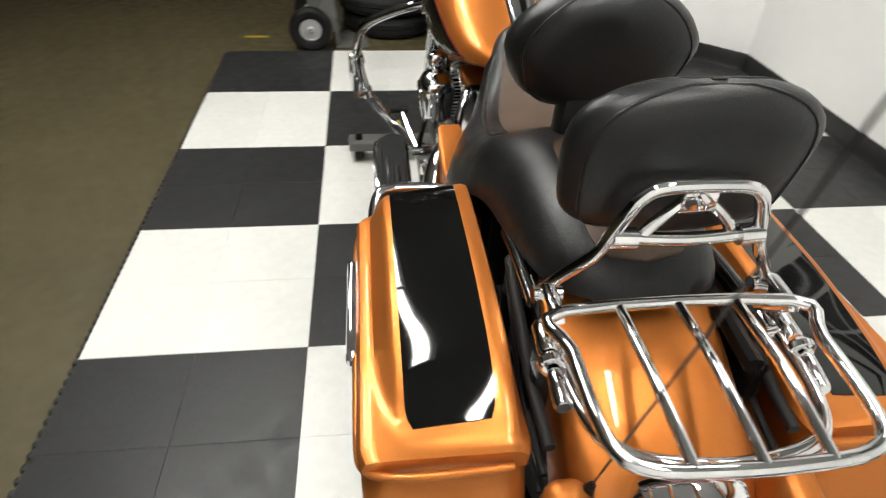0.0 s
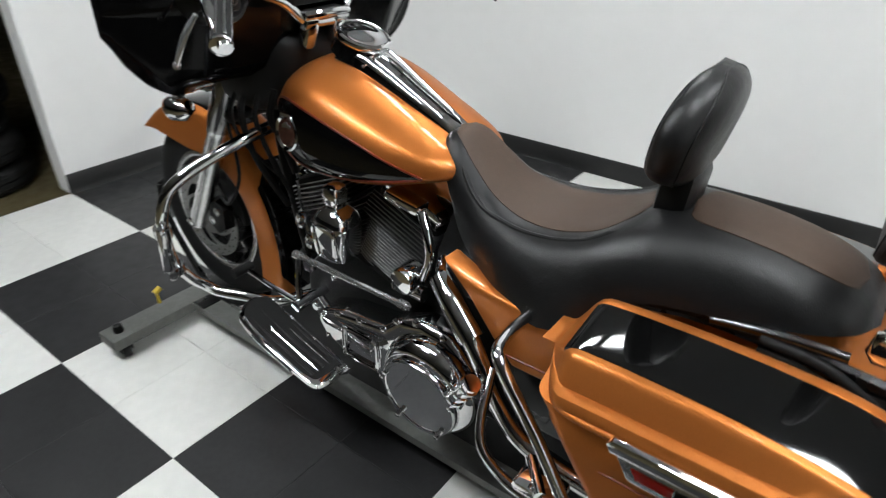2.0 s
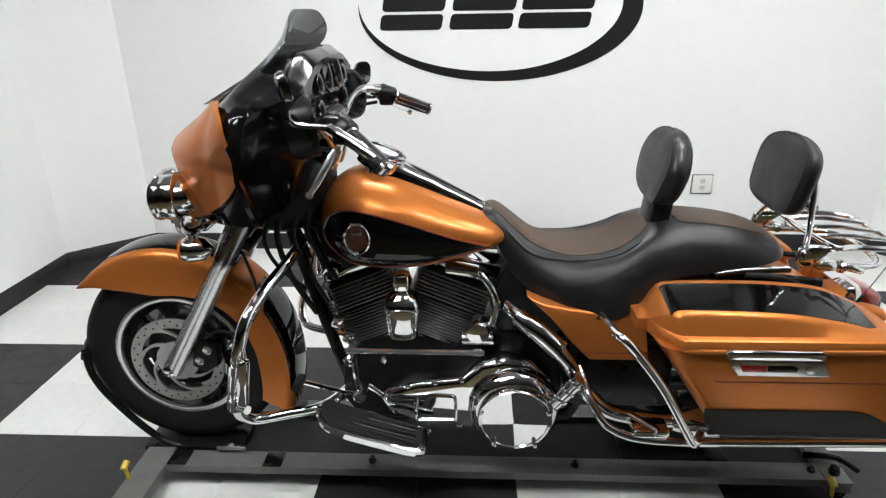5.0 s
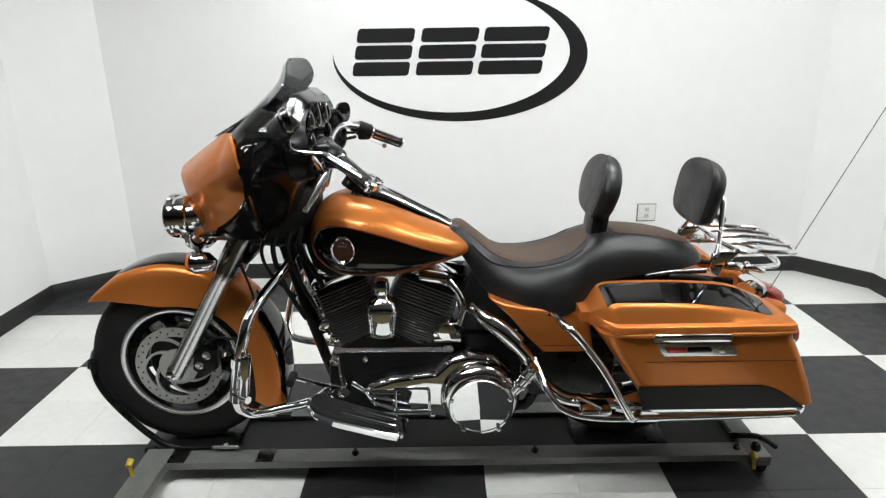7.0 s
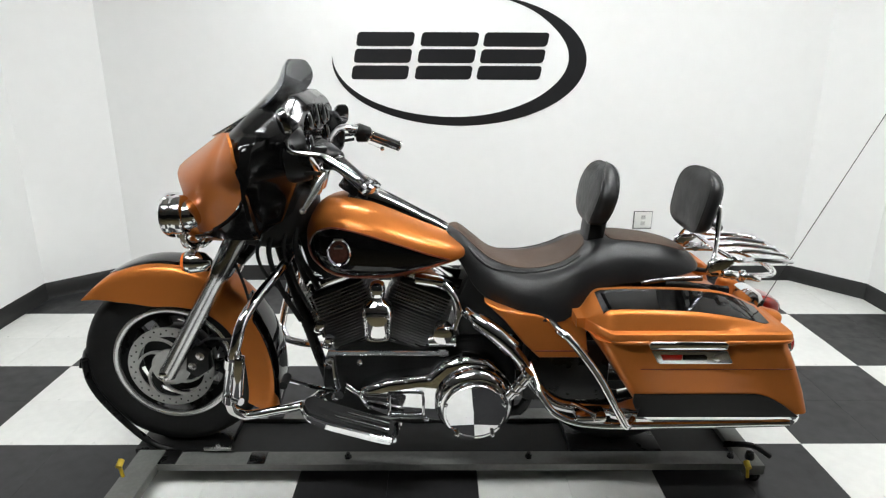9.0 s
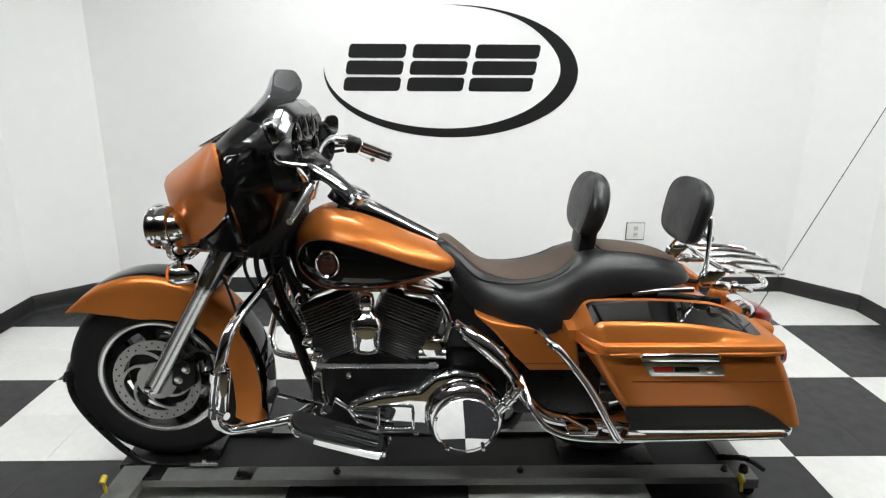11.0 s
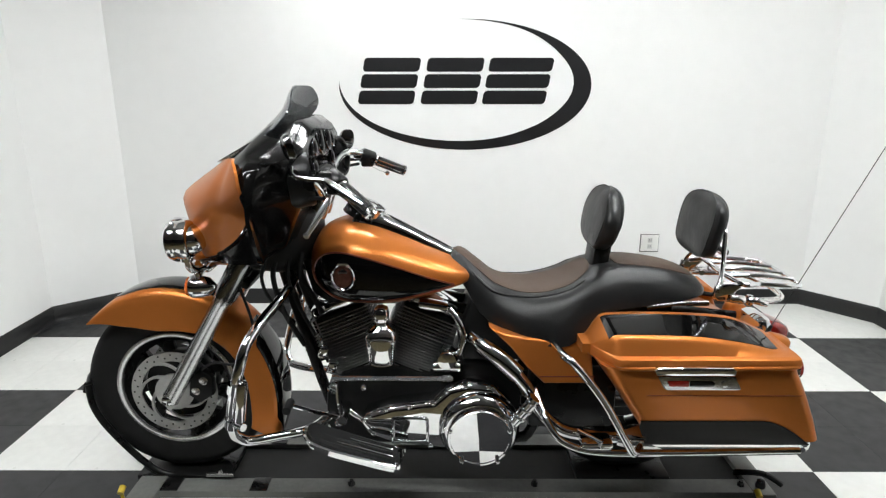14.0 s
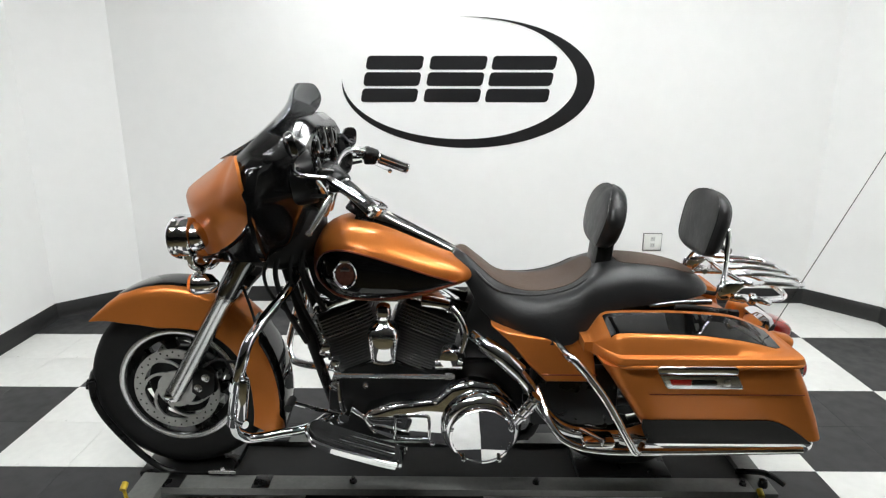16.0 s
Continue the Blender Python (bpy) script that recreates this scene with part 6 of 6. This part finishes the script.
outlet = thing("wall_outlet", (3.216, WALL_Y, 0.373), "white electrical outlet plate on the wall with a painted shadow line round it", "outlet")
# slightly larger dark slab: the plate's shadow outline, put into colour
bm = new_bm()
block(bm, (3.216, WALL_Y - 0.002, 0.430), (0.127, 0.008, 0.122), 0.002)
part("gasket", bm, M_GREY, outlet, "dark grey slab drawn as the shadow line round the plate")
bm = new_bm()
block(bm, (3.217, WALL_Y - 0.007, 0.4315), (0.116, 0.010, 0.110), 0.003)
part("cover_plate", bm, M_PLATE, outlet)
for dz in (-0.021, 0.021):
    bm = new_bm()
    block(bm, (3.217, WALL_Y - 0.0125, 0.4315 + dz), (0.030, 0.004, 0.030), 0.0015)
    rc_ = part("receptacle", bm, M_GREY_PALE, outlet, "pale grey socket")
    for q_ in (-0.006, 0.006):
        bm = new_bm()
        block(bm, (3.217 + q_, WALL_Y - 0.0145, 0.4345 + dz), (0.002, 0.002, 0.009))
        part("slot", bm, M_BLACK, rc_)


# ---- beside the booth ----
def spare_tyre(c, R, h, tilt, mat):
    bm = new_bm()
    r0 = R * 0.60
    prof = [(r0, -h * 0.36), (r0 + 0.02, -h * 0.47), (R * 0.82, -h * 0.5), (R * 0.95, -h * 0.40), (R * 0.985, -h * 0.28), (R * 0.97, -h * 0.26), (R, -h * 0.2), (R, -h * 0.03), (R * 0.97, 0), (R, h * 0.03), (R, h * 0.2), (R * 0.97, h * 0.26), (R * 0.985, h * 0.28), (R * 0.95, h * 0.40), (R * 0.82, h * 0.5), (r0 + 0.02, h * 0.47), (r0, h * 0.36)]
    lathe(bm, prof, Matrix.Translation(c) @ pose(0, 0, 0, tilt, tilt * 0.5, 0), 48, cap=False)
    return solo("spare_tyre", bm, mat, "used black rubber tyre lying flat in a stack", "tyre", "tyre stack")


for k in range(8):
    spare_tyre((-1.20 + 0.02 * math.sin(k * 2.3), 0.36 + 0.02 * math.cos(k * 1.7), -0.012 + 0.072 + k * 0.143), 0.325 + 0.008 * math.sin(k * 3), 0.142, 0, M_RUBBER)

truck = thing("hand_truck", (-0.88, -0.14, -0.012), "grey steel hand truck with black pneumatic wheels", "hand truck")
ZF = -0.012
for x in (-0.70, -1.12):
    bm = new_bm()
    lathe(bm, [(0.068, -0.028), (0.085, -0.038), (0.115, -0.040), (0.132, -0.026), (0.137, 0), (0.132, 0.026), (0.115, 0.040), (0.085, 0.038), (0.068, 0.028)], aim((x, -0.135, ZF + 0.137), (1, 0, 0)), 36, cap=False)
    ty = part("wheel", bm, M_RUBBER, truck, "black pneumatic wheel")
    bm = new_bm()
    lathe(bm, [(0.070, -0.026), (0.062, -0.030), (0.035, -0.012), (0.020, -0.030), (0.012, -0.042), (0.012, 0.042), (0.020, 0.030), (0.035, 0.012), (0.062, 0.030), (0.070, 0.026)], aim((x, -0.135, ZF + 0.137), (1, 0, 0)), 28)
    part("hub", bm, M_STEEL_PALE, ty, "pale steel hub")
bm = new_bm()
tube(bm, [(-0.74, -0.135, ZF + 0.137), (-1.08, -0.135, ZF + 0.137)], 0.010, 10)
part("axle", bm, M_STEEL, truck)
for x in (-0.765, -1.055):
    bm = new_bm()
    tube(bm, [(x, 0.03, ZF + 0.02), (x, 0.00, ZF + 0.25), (x, -0.10, ZF + 0.85), (x, -0.17, ZF + 1.18), (x, -0.26, ZF + 1.30), (x, -0.34, ZF + 1.31)], 0.016, 10, smooth=5)
    part("upright", bm, M_STEEL, truck, "grey tubular upright")
    bm = new_bm()
    tube(bm, [(x, -0.135, ZF + 0.137), (x, -0.06, ZF + 0.30), (x, -0.03, ZF + 0.42)], 0.012, 8, smooth=3)
    slab(bm, [(x - 0.006, ZF + 0.10), (x + 0.006, ZF + 0.10), (x + 0.006, ZF + 0.30), (x - 0.006, ZF + 0.30)], -0.15, 0.01, 0.002)
    part("axle_bracket", bm, M_STEEL, truck)
for z, y in ((0.30, 0.0), (0.62, -0.055), (0.95, -0.12)):
    bm = new_bm()
    tube(bm, [(-0.765, y, ZF + z), (-0.91, y + 0.02, ZF + z), (-1.055, y, ZF + z)], 0.011, 8, smooth=3)
    part("crossbar", bm, M_STEEL, truck)
bm = new_bm()
block(bm, (-0.91, 0.12, ZF + 0.008), (0.36, 0.20, 0.008), 0.002)
block(bm, (-0.91, 0.025, ZF + 0.06), (0.36, 0.008, 0.11), 0.002)
part("toe_plate", bm, M_STEEL, truck, "grey steel toe plate")

bm = new_bm()
block(bm, (-0.98, -0.52, -0.0115), (0.03, 0.16, 0.0012))
solo("floor_tape", bm, M_YELLOW, "short strip of yellow tape on the concrete", "floor tape", smooth=False)


# ---- floor checks, last ----
mat_root = thing("floor_mat", (1.9, 0.9, -0.012), "black and white chequered interlocking vinyl tile mat on the concrete", "floor mat", kind="structure")
q = T / 2
shared = {}


def tile_mesh(key, wx, wy, mat):
    if key not in shared:
        bm = new_bm()
        g, b = 0.0003, 0.0007
        lo = [(-wx / 2 + g, -wy / 2 + g), (wx / 2 - g, -wy / 2 + g), (wx / 2 - g, wy / 2 - g), (-wx / 2 + g, wy / 2 - g)]
        hi = [(x - math.copysign(b, x), y - math.copysign(b, y)) for x, y in lo]
        loft(bm, [[(x, y, -0.012) for x, y in lo], [(x, y, -b) for x, y in lo], [(x, y, 0.0) for x, y in hi]])
        shared[key] = finish(bm, "tile", mat, False)
    return shared[key]


for i in range(-2, 14):
    for j in range(-2, 8):
        x0, y0 = i * q, j * q
        x1, y1 = min(x0 + q, WALL_R), min(y0 + q, WALL_Y)
        if x1 - x0 < 0.02 or y1 - y0 < 0.02:
            continue
        ci, cj = i // 2, j // 2
        white = (ci + cj) % 2 == 1
        ob = new("tile", tile_mesh((round(x1 - x0, 3), round(y1 - y0, 3), white), x1 - x0, y1 - y0, M_TILE_W if white else M_TILE_B))
        ob.location = ((x0 + x1) / 2, (y0 + y1) / 2, 0)
        ob.parent = mat_root
        ob.matrix_parent_inverse = Matrix.Translation(-mat_root.location)

bm = new_bm()
for k in range(150):
    x = -T + 0.02 + k * 0.035
    if x < WALL_R:
        lathe(bm, [(0.011, -0.012), (0.011, -0.002), (0.009, -0.0005)], Matrix.Translation((x, -T - 0.004, 0)), 8)
for k in range(37):
    y = -T + 0.02 + k * 0.035
    lathe(bm, [(0.011, -0.012), (0.011, -0.002), (0.009, -0.0005)], Matrix.Translation((-T - 0.004, y, 0)), 8)
tagged(part("interlocking_edge", bm, M_TILE_B, mat_root, "scalloped interlocking edge"), kind="stuff")
